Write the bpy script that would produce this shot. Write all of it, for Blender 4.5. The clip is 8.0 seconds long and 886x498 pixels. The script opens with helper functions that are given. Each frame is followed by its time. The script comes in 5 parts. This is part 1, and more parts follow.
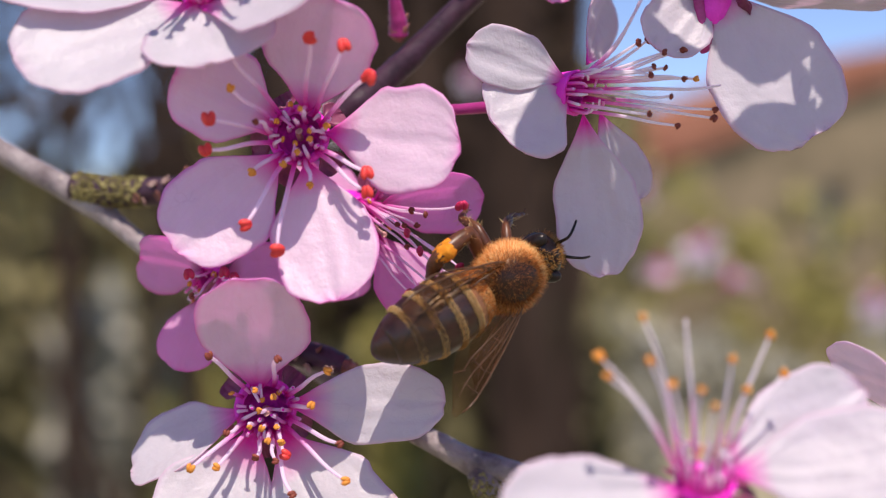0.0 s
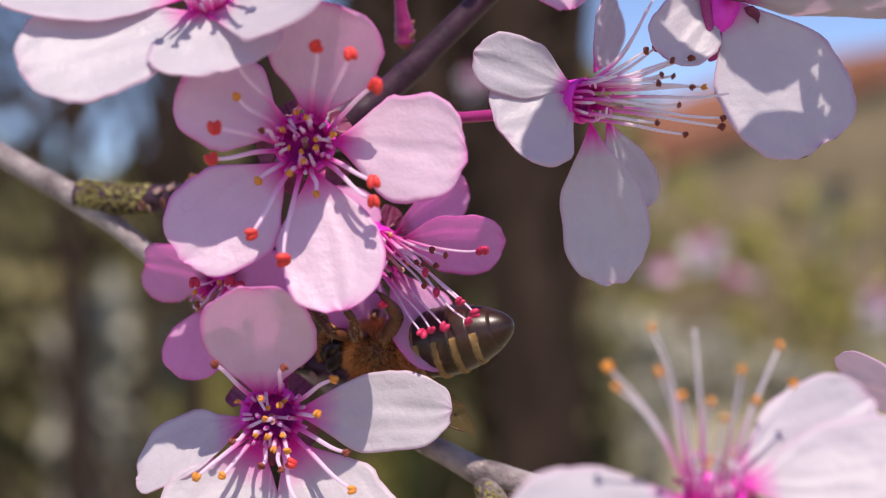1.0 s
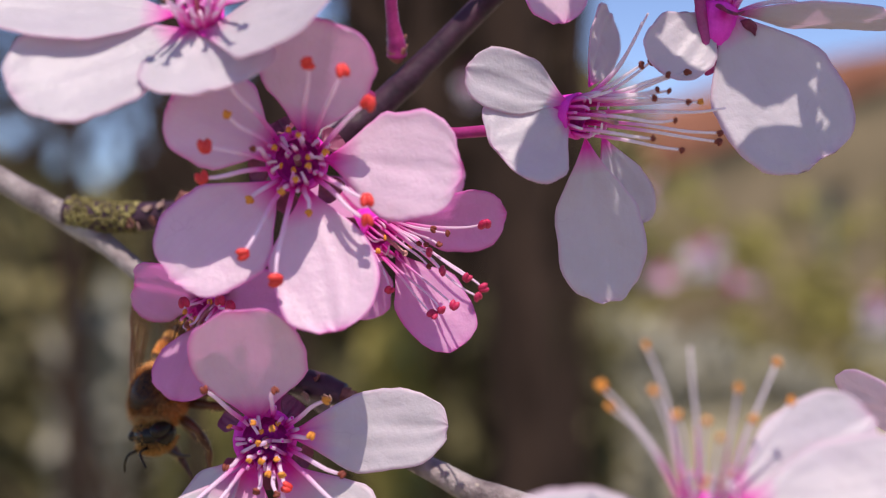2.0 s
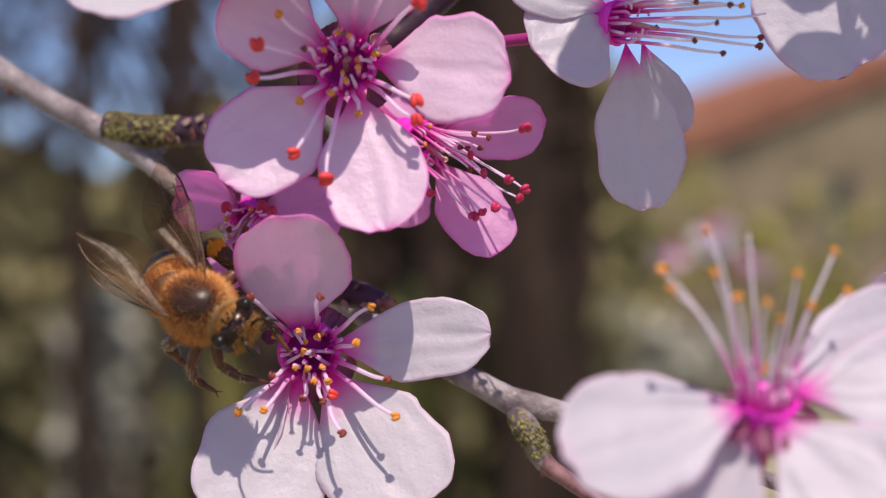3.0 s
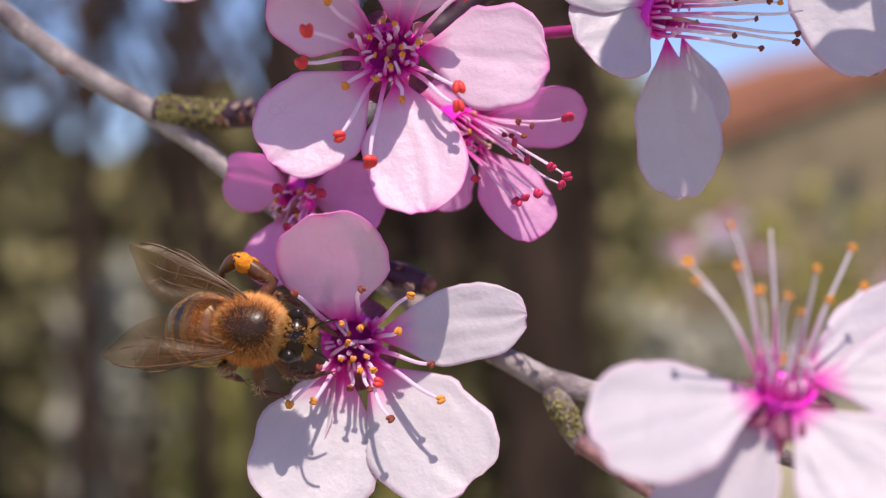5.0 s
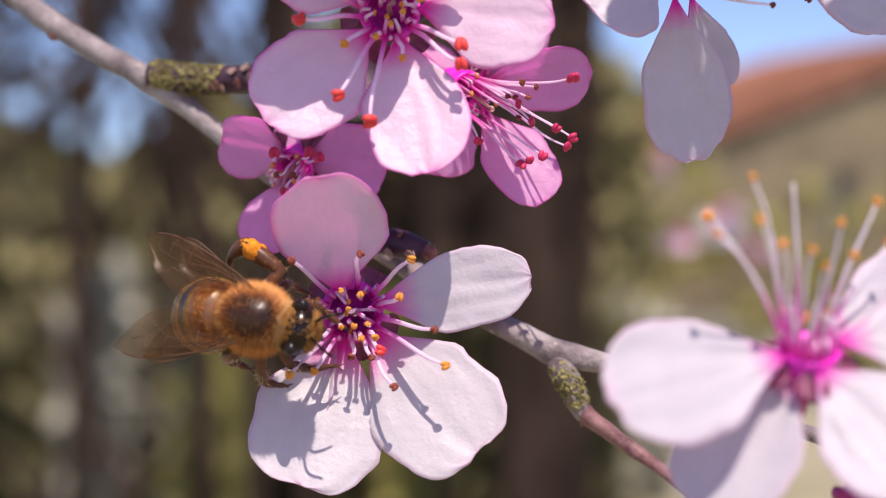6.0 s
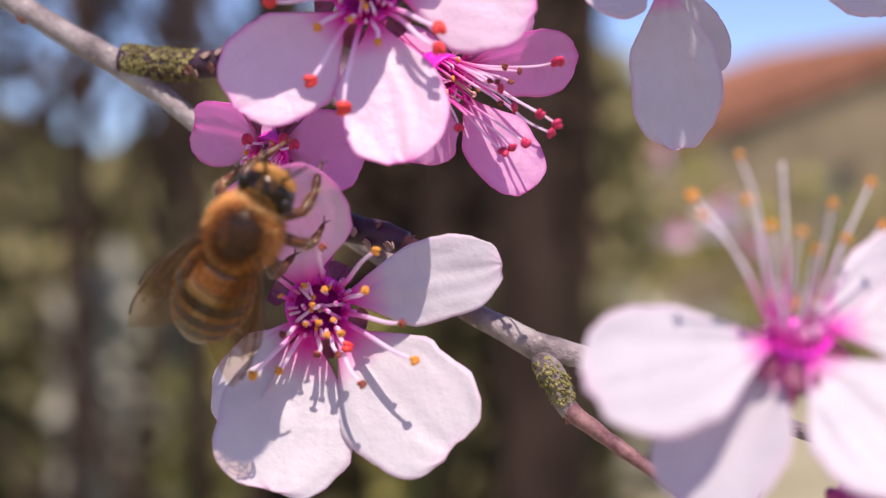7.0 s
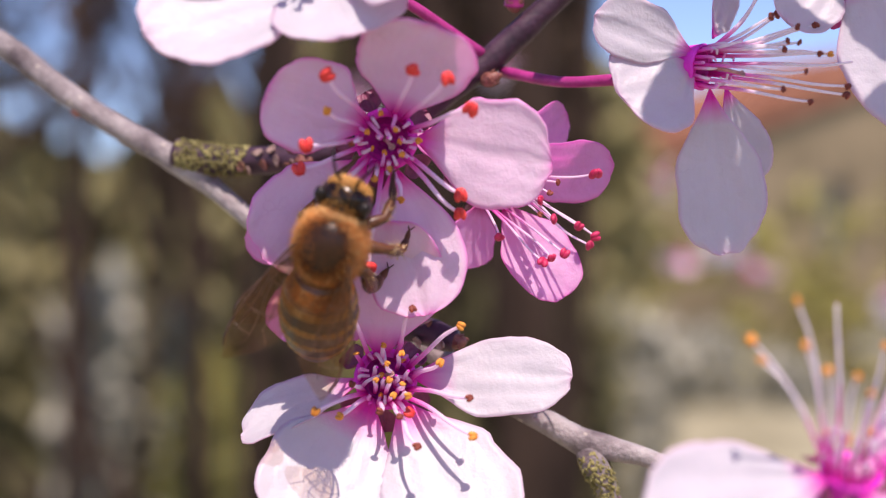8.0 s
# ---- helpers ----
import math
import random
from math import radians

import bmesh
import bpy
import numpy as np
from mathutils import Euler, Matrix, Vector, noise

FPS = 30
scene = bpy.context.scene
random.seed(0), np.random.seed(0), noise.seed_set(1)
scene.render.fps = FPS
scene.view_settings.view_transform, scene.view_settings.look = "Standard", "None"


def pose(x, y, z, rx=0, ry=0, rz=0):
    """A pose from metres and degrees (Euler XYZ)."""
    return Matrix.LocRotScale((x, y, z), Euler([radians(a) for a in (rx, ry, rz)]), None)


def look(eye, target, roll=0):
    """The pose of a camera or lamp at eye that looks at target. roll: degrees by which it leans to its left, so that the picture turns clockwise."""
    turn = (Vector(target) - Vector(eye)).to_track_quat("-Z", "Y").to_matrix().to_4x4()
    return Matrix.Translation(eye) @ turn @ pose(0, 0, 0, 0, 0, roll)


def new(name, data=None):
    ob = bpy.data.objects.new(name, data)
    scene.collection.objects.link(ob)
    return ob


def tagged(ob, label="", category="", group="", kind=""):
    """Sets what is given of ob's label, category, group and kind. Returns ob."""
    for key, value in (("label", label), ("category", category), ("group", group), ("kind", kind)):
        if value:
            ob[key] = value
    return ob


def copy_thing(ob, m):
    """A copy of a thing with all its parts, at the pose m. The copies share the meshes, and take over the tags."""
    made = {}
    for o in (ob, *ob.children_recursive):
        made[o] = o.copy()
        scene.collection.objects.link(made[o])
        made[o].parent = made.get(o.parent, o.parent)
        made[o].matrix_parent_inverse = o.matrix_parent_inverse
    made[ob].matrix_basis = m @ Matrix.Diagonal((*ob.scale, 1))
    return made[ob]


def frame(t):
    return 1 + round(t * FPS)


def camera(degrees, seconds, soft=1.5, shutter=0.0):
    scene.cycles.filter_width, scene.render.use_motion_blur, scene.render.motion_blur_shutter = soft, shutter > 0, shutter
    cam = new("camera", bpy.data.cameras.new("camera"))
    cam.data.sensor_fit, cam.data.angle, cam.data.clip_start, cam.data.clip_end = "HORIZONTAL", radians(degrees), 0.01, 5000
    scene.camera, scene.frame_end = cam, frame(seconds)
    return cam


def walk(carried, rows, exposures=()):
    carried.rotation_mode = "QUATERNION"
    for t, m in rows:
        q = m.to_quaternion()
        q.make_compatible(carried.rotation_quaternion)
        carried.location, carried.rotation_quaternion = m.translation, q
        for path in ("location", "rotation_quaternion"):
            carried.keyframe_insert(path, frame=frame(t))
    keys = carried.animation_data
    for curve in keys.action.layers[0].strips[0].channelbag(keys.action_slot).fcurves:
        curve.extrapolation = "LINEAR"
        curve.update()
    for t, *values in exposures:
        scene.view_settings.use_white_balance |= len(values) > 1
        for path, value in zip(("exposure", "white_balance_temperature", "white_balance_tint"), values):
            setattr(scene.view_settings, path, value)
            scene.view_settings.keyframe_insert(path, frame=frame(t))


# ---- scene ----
# ---- camera and its way ----
MM = 0.001
ORIGIN = Vector((0.0, 0.0, 1.6))  # middle of the blossom cluster
cam = camera(36, 8.0, soft=1.2)
cam.data.dof.use_dof = True
cam.data.dof.focus_distance = 0.0962
cam.data.dof.aperture_fstop = 20.0

PATH = [  # seconds; millimetres right, forward, up; degrees of pan, tilt, roll
    (0, 0.30, -96.88, -0.77, 0.26, 0.35, -0.53),
    (0.2, 1.58, -96.74, 0.00, 0.22, 0.32, -0.49),
    (0.5, 0.88, -96.52, -0.03, 0.16, 0.29, -0.41),
    (0.8, 1.16, -96.51, 0.55, 0.17, 0.27, -0.46),
    (1, -0.00, -96.50, -0.00, 0.17, 0.26, -0.49),
    (1.2, 0.69, -96.70, 0.46, 0.18, 0.24, -0.36),
    (2.3, 0.13, -94.56, 0.91, 0.18, 0.57, -0.89),
    (2.5, -2.01, -95.07, 0.57, 0.12, 0.58, -0.74),
    (2.8, -1.56, -95.43, -2.12, 0.00, 0.35, -0.64),
    (3, -2.06, -95.67, -5.26, -0.07, 0.19, -0.57),
    (3.3, 0.61, -95.09, -5.76, -0.07, 0.00, -0.47),
    (3.5, 1.58, -94.71, -6.09, -0.08, -0.12, -0.41),
    (3.8, 1.66, -95.99, -4.83, -0.13, -0.09, -0.03),
    (4, -0.17, -96.85, -5.32, -0.16, -0.07, 0.22),
    (4.3, 1.93, -97.23, -8.08, -0.26, -0.16, 0.41),
    (4.5, -0.69, -97.49, -7.50, -0.32, -0.22, 0.53),
    (4.7, -4.43, -99.36, -5.31, -0.31, -0.25, 0.49),
    (6, -5.25, -96.32, -8.09, -0.11, -0.33, 0.33),
    (6.3, -2.67, -95.10, -7.07, -0.09, -0.40, 0.58),
    (6.5, -2.41, -94.29, -6.39, -0.07, -0.45, 0.74),
    (6.8, -2.35, -93.29, -6.02, -0.07, -0.53, 0.53),
    (7, -3.92, -92.61, -8.33, -0.06, -0.58, 0.39),
    (7.3, -4.11, -93.44, -4.94, -0.02, -0.49, 0.78),
    (7.5, -3.71, -93.99, -1.87, 0.01, -0.42, 1.05),
    (7.7, -4.50, -94.46, -2.28, 0.05, -0.30, 0.89),
    (8, -7.91, -95.18, -1.88, 0.12, -0.12, 0.65),
]


def view(x, y, z, pan, tilt, roll):
    return pose(x * MM, y * MM, ORIGIN.z + z * MM, 90 + tilt, 0, -pan) @ pose(0, 0, 0, 0, 0, roll)


walk(cam, [(t, view(*row)) for t, *row in PATH], exposures=[(0, 0.66, 7150, 20), (2.5, 0.48, 7150, 21), (3, 0.49, 7150, 21), (4, 0.68, 7150, 21), (4.5, 0.68, 7150, 21), (5.9, 0.76, 7150, 22), (6.5, 0.82, 7150, 23), (7.5, 0.80, 7150, 24), (8, 0.88, 7150, 25)])

# ---- sky and sun ----
SUN_FROM = Vector((0.10, -0.48, 0.86)).normalized()
world = bpy.data.worlds.new("sky")
world.use_nodes = True
scene.world = world
sky = world.node_tree.nodes.new("ShaderNodeTexSky")
sky.sky_type, sky.sun_disc = "NISHITA", False
sky.sun_elevation = math.asin(SUN_FROM.z)
sky.sun_rotation = math.atan2(SUN_FROM.x, SUN_FROM.y)
background = world.node_tree.nodes["Background"]
world.node_tree.links.new(sky.outputs[0], background.inputs[0])
background.inputs[1].default_value = 0.125
sky.altitude, sky.air_density, sky.dust_density, sky.ozone_density = 1500, 0.75, 0.0, 5.0
sun = new("sun", bpy.data.lights.new("sun", "SUN"))
sun.data.energy, sun.data.angle, sun.data.color = 3.3, radians(0.5), (1.0, 0.96, 0.90)
sun.matrix_world = look(SUN_FROM * 10, (0, 0, 0))


# ---- materials ----
class Nodes:
    """A small builder for node materials."""

    def __init__(self, name):
        self.mat = bpy.data.materials.new(name)
        self.mat.use_nodes = True
        self.tree = self.mat.node_tree
        self.bsdf = self.tree.nodes["Principled BSDF"]
        self.out = self.tree.nodes["Material Output"]

    def node(self, kind, **values):
        n = self.tree.nodes.new(kind)
        for key, value in values.items():
            n.inputs[key.replace("_", " ")].default_value = value
        return n

    def link(self, a, b):
        self.tree.links.new(a, b)

    def coords(self, which="Object"):
        return self.tree.nodes.new("ShaderNodeTexCoord").outputs[which]

    def noise(self, scale, detail=4.0, rough=0.55, source=None, stretch=None):
        n = self.node("ShaderNodeTexNoise", Scale=scale, Detail=detail, Roughness=rough)
        source = source or self.coords()
        if stretch:
            m = self.node("ShaderNodeMapping", Scale=stretch)
            self.link(source, m.inputs[0])
            source = m.outputs[0]
        self.link(source, n.inputs["Vector"])
        return n.outputs["Fac"]

    def ramp(self, fac, *stops):
        n = self.tree.nodes.new("ShaderNodeValToRGB")
        e = n.color_ramp.elements
        while len(e) < len(stops):
            e.new(0.5)
        for el, (p, c) in zip(e, stops):
            el.position, el.color = p, (*c, 1) if len(c) == 3 else c
        self.link(fac, n.inputs[0])
        return n.outputs[0]

    def mix(self, fac, a, b, mode="MIX"):
        n = self.tree.nodes.new("ShaderNodeMix")
        n.data_type, n.blend_type = "RGBA", mode
        for sock, value in ((n.inputs[0], fac), (n.inputs[6], a), (n.inputs[7], b)):
            if isinstance(value, bpy.types.NodeSocket):
                self.link(value, sock)
            else:
                sock.default_value = value if isinstance(value, float) else (*value, 1)
        return n.outputs[2]

    def math(self, op, a, b=0.0):
        n = self.tree.nodes.new("ShaderNodeMath")
        n.operation = op
        for sock, value in zip(n.inputs, (a, b)):
            if isinstance(value, bpy.types.NodeSocket):
                self.link(value, sock)
            else:
                sock.default_value = value
        return n.outputs[0]

    def bump(self, height, strength, distance):
        n = self.node("ShaderNodeBump", Strength=strength, Distance=distance)
        self.link(height, n.inputs["Height"])
        self.link(n.outputs[0], self.bsdf.inputs["Normal"])
        return n.outputs[0]

    def set(self, **values):
        for key, value in values.items():
            sock = self.bsdf.inputs[key.replace("_", " ")]
            if isinstance(value, bpy.types.NodeSocket):
                self.link(value, sock)
            else:
                sock.default_value = (*value, 1) if isinstance(value, tuple) else value
        return self


def petal_material(name, body, edge, heart, glow, through_share=0.36, reach=1.0):
    """Thin living petal: veined, faintly mottled, deeper at its base, letting light through."""
    n = Nodes(name)
    uv = n.coords("UV")
    sep = n.tree.nodes.new("ShaderNodeSeparateXYZ")
    n.link(uv, sep.inputs[0])
    u, v = sep.outputs[0], sep.outputs[1]
    mottle = n.noise(420, 5)
    fine = n.noise(1500, 4)
    tone = n.mix(n.ramp(mottle, (0.35, (0, 0, 0)), (0.7, (1, 1, 1))), body, tuple(0.94 * c for c in body))
    rim = n.ramp(n.math("ABSOLUTE", v), (0.86, (0, 0, 0)), (0.94, (0.25, 0.25, 0.25)), (1.0, (0.95, 0.95, 0.95)))
    tip = n.ramp(u, (0.90, (0, 0, 0)), (0.965, (0.25, 0.25, 0.25)), (1.0, (0.95, 0.95, 0.95)))
    tone = n.mix(n.math("MAXIMUM", rim, tip), tone, edge)
    base = n.ramp(u, (0.09 * reach, (1, 1, 1)), (0.19 * reach, (0.5, 0.5, 0.5)), (0.32 * reach, (0, 0, 0)))
    tone = n.mix(base, tone, heart)
    # veins fan out from the base
    wobble = n.noise(3.0, 3, source=uv)
    lines = n.math("SINE", n.math("ADD", n.math("MULTIPLY", v, 42.0), n.math("MULTIPLY", wobble, 5.0)))
    vein = n.ramp(lines, (0.80, (0, 0, 0)), (1.0, (1, 1, 1)))
    tone = n.mix(n.math("MULTIPLY", vein, 0.05), tone, tuple(0.82 * c for c in edge))
    # creases and fine wrinkles running outward
    stretch = n.noise(1.0, 3, 0.5, uv, (8.0, 7.0, 1.0))
    cells = n.tree.nodes.new("ShaderNodeTexVoronoi")
    cells.feature = "DISTANCE_TO_EDGE"
    cells.inputs["Scale"].default_value = 330
    warp = n.tree.nodes.new("ShaderNodeVectorMath")
    warp.operation = "MULTIPLY_ADD"
    drift = n.node("ShaderNodeTexNoise", Scale=420.0, Detail=3.0)
    n.link(n.coords(), drift.inputs["Vector"])
    n.link(drift.outputs["Color"], warp.inputs[0])
    warp.inputs[1].default_value = (0.004, 0.004, 0.004)
    n.link(n.coords(), warp.inputs[2])
    n.link(warp.outputs[0], cells.inputs["Vector"])
    crease = n.math("MULTIPLY", n.ramp(cells.outputs["Distance"], (0.0, (1, 1, 1)), (0.035, (0, 0, 0))), n.ramp(n.noise(260, 2), (0.56, (0, 0, 0)), (0.66, (1, 1, 1))))
    tone = n.mix(n.math("MULTIPLY", crease, 0.14), tone, tuple(0.55 * c for c in edge))
    height = n.math("ADD", n.math("MULTIPLY", stretch, 0.12), n.math("ADD", n.math("MULTIPLY", fine, 0.6), n.math("MULTIPLY", mottle, 1.6)))
    normal = n.bump(height, 0.5, 0.00024)
    n.set(Base_Color=tone, Roughness=0.42, Specular_IOR_Level=0.45, Sheen_Weight=0.12)
    shine = n.node("ShaderNodeBsdfTranslucent")
    n.link(n.mix(0.75, tone, glow, "MULTIPLY"), shine.inputs["Color"])
    n.link(normal, shine.inputs["Normal"])
    blend = n.node("ShaderNodeMixShader", Fac=through_share)
    n.link(n.bsdf.outputs[0], blend.inputs[1])
    n.link(shine.outputs[0], blend.inputs[2])
    n.link(blend.outputs[0], n.out.inputs[0])
    return n.mat


def grain_material(name, low, high, scale=900, rough=0.55, bump=0.3, distance=0.0001, spec=0.4, stretch=None, **more):
    """Two tones at two scales, with fine relief."""
    n = Nodes(name)
    coarse, fine = n.noise(scale, 4, stretch=stretch), n.noise(scale * 6, 3, stretch=stretch)
    fac = n.math("ADD", n.math("MULTIPLY", coarse, 0.7), n.math("MULTIPLY", fine, 0.3))
    n.set(Base_Color=n.ramp(fac, (0.34, low), (0.66, high)), Roughness=rough, Specular_IOR_Level=spec, **more)
    n.bump(fac, bump, distance)
    return n.mat


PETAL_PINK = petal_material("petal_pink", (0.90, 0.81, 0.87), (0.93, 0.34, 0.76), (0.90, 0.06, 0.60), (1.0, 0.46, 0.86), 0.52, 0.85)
PETAL_PALE = petal_material("petal_pale", (0.765, 0.785, 0.785), (0.83, 0.70, 0.79), (0.90, 0.06, 0.60), (1.0, 0.60, 0.86), 0.50)
PETAL_WHITE = petal_material("petal_white", (0.74, 0.755, 0.77), (0.82, 0.66, 0.77), (0.88, 0.05, 0.60), (1.0, 0.66, 0.90), 0.52, 0.7)
# rose petals, their colour deepened for shade and light passing through
PETAL_ROSE_SHADED = petal_material("petal_rose", (0.91, 0.62, 0.84), (0.90, 0.34, 0.73), (0.56, 0.018, 0.34), (1.0, 0.48, 0.90), 0.66, 0.8)



def filament_material(name, foot, tip, reach=0.68):
    """A stamen's thread: wine-pink at its foot, paling towards the anther."""
    n = Nodes(name)
    sep = n.tree.nodes.new("ShaderNodeSeparateXYZ")
    n.link(n.coords("UV"), sep.inputs[0])
    fac = n.math("ADD", sep.outputs[0], n.math("MULTIPLY", n.math("SUBTRACT", n.noise(900, 3), 0.5), 0.25))
    tone = n.ramp(fac, (0.16 * reach, foot), (reach, tip), (1.0, tuple(min(1.0, 1.04 * c) for c in tip)))
    n.set(Base_Color=tone, Roughness=0.4, Specular_IOR_Level=0.4)
    n.bump(n.noise(3000, 2), 0.2, 0.00005)
    shine = n.node("ShaderNodeBsdfTranslucent")
    n.link(tone, shine.inputs["Color"])
    blend = n.node("ShaderNodeMixShader", Fac=0.5)
    n.link(n.bsdf.outputs[0], blend.inputs[1])
    n.link(shine.outputs[0], blend.inputs[2])
    n.link(blend.outputs[0], n.out.inputs[0])
    return n.mat


FILAMENT = filament_material("filament", (0.92, 0.06, 0.62), (0.95, 0.78, 0.92), 0.5)
FILAMENT_PALE = filament_material("filament_pale", (0.92, 0.08, 0.62), (0.95, 0.88, 0.93), 0.42)
FILAMENT_WINE = filament_material("filament_wine", (0.92, 0.06, 0.62), (0.95, 0.50, 0.84))
ANTHERS = [
    grain_material("anther_coral", (0.56, 0.018, 0.022), (0.84, 0.070, 0.055), 2500, 0.5, 0.5),
    grain_material("anther_orange", (0.55, 0.16, 0.02), (0.84, 0.36, 0.06), 2500, 0.7, 0.8),
    grain_material("anther_dark", (0.10, 0.015, 0.012), (0.30, 0.06, 0.03), 2500, 0.6, 0.6),
    grain_material("anther_crimson", (0.34, 0.008, 0.05), (0.66, 0.03, 0.12), 2500, 0.5, 0.5),
]
CUP = grain_material("flower_cup", (0.72, 0.015, 0.44), (0.92, 0.05, 0.64), 900, 0.42, 0.3)
CUP_DARK = grain_material("flower_cup_inside", (0.22, 0.008, 0.12), (0.74, 0.03, 0.48), 900, 0.35, 0.3)
SEPAL = grain_material("sepal", (0.13, 0.02, 0.06), (0.24, 0.05, 0.11), 900, 0.5, 0.4)
PISTIL = grain_material("pistil", (0.45, 0.20, 0.20), (0.62, 0.40, 0.34), 1200, 0.4, 0.2)
YOUNG_BARK = grain_material("young_bark", (0.10, 0.035, 0.045), (0.32, 0.17, 0.17), 600, 0.5, 0.6, 0.0002)
STALK = grain_material("flower_stalk", (0.26, 0.02, 0.12), (0.44, 0.04, 0.22), 700, 0.38, 0.25)


def bark_material():
    n = Nodes("grey_bark")
    coarse, fine = n.noise(260, 6, 0.65), n.noise(1700, 4)
    patch = n.noise(110, 3)
    tone = n.ramp(coarse, (0.32, (0.09, 0.066, 0.072)), (0.50, (0.25, 0.212, 0.214)), (0.75, (0.44, 0.405, 0.395)))
    tone = n.mix(n.ramp(patch, (0.52, (0, 0, 0)), (0.68, (0.6, 0.6, 0.6))), tone, (0.17, 0.11, 0.115))
    spots = n.tree.nodes.new("ShaderNodeTexVoronoi")
    spots.inputs["Scale"].default_value = 620
    n.link(n.coords(), spots.inputs["Vector"])
    tone = n.mix(n.ramp(spots.outputs["Distance"], (0.10, (0.55, 0.55, 0.55)), (0.17, (0, 0, 0))), tone, (0.50, 0.44, 0.36))
    n.set(Base_Color=tone, Roughness=0.62, Specular_IOR_Level=0.4)
    n.bump(n.math("ADD", n.math("MULTIPLY", coarse, 1.0), n.math("MULTIPLY", fine, 0.4)), 1.0, 0.0005)
    return n.mat


BARK = bark_material()
BARK_PURPLE = grain_material("purple_bark", (0.020, 0.008, 0.016), (0.066, 0.026, 0.048), 420, 0.5, 0.7, 0.00025)
MOSS = grain_material("moss_lichen", (0.085, 0.070, 0.028), (0.36, 0.325, 0.135), 1300, 0.9, 1.0, 0.0003, 0.1)
DRY_SCALE = grain_material("dry_bud_scale", (0.20, 0.10, 0.09), (0.46, 0.34, 0.29), 900, 0.7, 0.6)
BUD_SCALE = grain_material("bud_scale", (0.12, 0.03, 0.03), (0.34, 0.14, 0.10), 1100, 0.5, 0.6)


def fur_material(name, *stops):
    """Hair: each one its own shade, paler towards the light ones."""
    n = Nodes(name)
    island = n.tree.nodes.new("ShaderNodeNewGeometry").outputs["Random Per Island"]
    fac = n.math("ADD", n.math("MULTIPLY", island, 0.75), n.math("MULTIPLY", n.noise(600, 3), 0.3))
    n.set(Base_Color=n.ramp(fac, *stops), Roughness=0.5, Specular_IOR_Level=0.35)
    shine = n.node("ShaderNodeBsdfTranslucent")
    n.link(n.ramp(fac, *stops), shine.inputs["Color"])
    blend = n.node("ShaderNodeMixShader", Fac=0.32)
    n.link(n.bsdf.outputs[0], blend.inputs[1])
    n.link(shine.outputs[0], blend.inputs[2])
    n.link(blend.outputs[0], n.out.inputs[0])
    return n.mat


FUR = fur_material("bee_fur", (0.08, (0.26, 0.055, 0.008)), (0.42, (0.84, 0.26, 0.036)), (0.88, (1.0, 0.70, 0.31)))
FUR_DARK = fur_material("bee_fur_dark", (0.08, (0.07, 0.018, 0.006)), (0.5, (0.30, 0.085, 0.018)), (0.95, (0.66, 0.28, 0.07)))
FUR_FACE = fur_material("bee_face_fur", (0.05, (0.22, 0.08, 0.015)), (0.5, (0.55, 0.24, 0.05)), (0.95, (0.88, 0.54, 0.17)))
FUR_PALE = fur_material("bee_fur_pale", (0.05, (0.52, 0.32, 0.11)), (0.6, (0.84, 0.60, 0.27)), (0.95, (0.94, 0.80, 0.50)))
FUR_BAND = fur_material("bee_band_fur", (0.05, (0.48, 0.22, 0.07)), (0.6, (0.82, 0.54, 0.22)), (0.95, (0.96, 0.78, 0.46)))
CHITIN = grain_material("bee_shell", (0.004, 0.0025, 0.0015), (0.018, 0.008, 0.004), 800, 0.22, 0.15, 0.00004, 0.30)
CHITIN_AMBER = grain_material("bee_shell_amber", (0.10, 0.036, 0.012), (0.28, 0.115, 0.04), 800, 0.34, 0.3, 0.00006, 0.5)
CHITIN_MATT = grain_material("bee_disc", (0.012, 0.005, 0.002), (0.048, 0.020, 0.009), 900, 0.34, 0.5, 0.00008, 0.28)
CHITIN_RED = grain_material("bee_shell_brown", (0.012, 0.0045, 0.002), (0.046, 0.016, 0.007), 800, 0.32, 0.3, 0.00006, 0.5)
EYE = grain_material("bee_eye", (0.006, 0.005, 0.005), (0.02, 0.013, 0.010), 5200, 0.30, 0.25, 0.00003, 0.28)
LEG_SHELL = grain_material("bee_leg", (0.045, 0.014, 0.006), (0.15, 0.055, 0.022), 800, 0.38, 0.3, 0.00006, 0.35)
POLLEN = grain_material("pollen", (0.62, 0.17, 0.010), (0.90, 0.36, 0.04), 2200, 0.85, 1.0, 0.0003, 0.15)
WING_VEIN = grain_material("wing_vein", (0.05, 0.022, 0.01), (0.12, 0.055, 0.025), 1500, 0.35, 0.1)


def wing_material():
    n = Nodes("wing_membrane")
    n.set(Base_Color=n.ramp(n.noise(700, 3), (0.3, (0.09, 0.045, 0.022)), (0.7, (0.17, 0.09, 0.045))), Roughness=0.34, Specular_IOR_Level=0.6)
    n.bump(n.noise(900, 3), 0.5, 0.00012)
    clear = n.node("ShaderNodeBsdfTransparent")
    clear.inputs[0].default_value = (0.95, 0.89, 0.81, 1)
    blend = n.node("ShaderNodeMixShader", Fac=0.08)
    n.link(clear.outputs[0], blend.inputs[1])
    n.link(n.bsdf.outputs[0], blend.inputs[2])
    n.link(blend.outputs[0], n.out.inputs[0])
    return n.mat


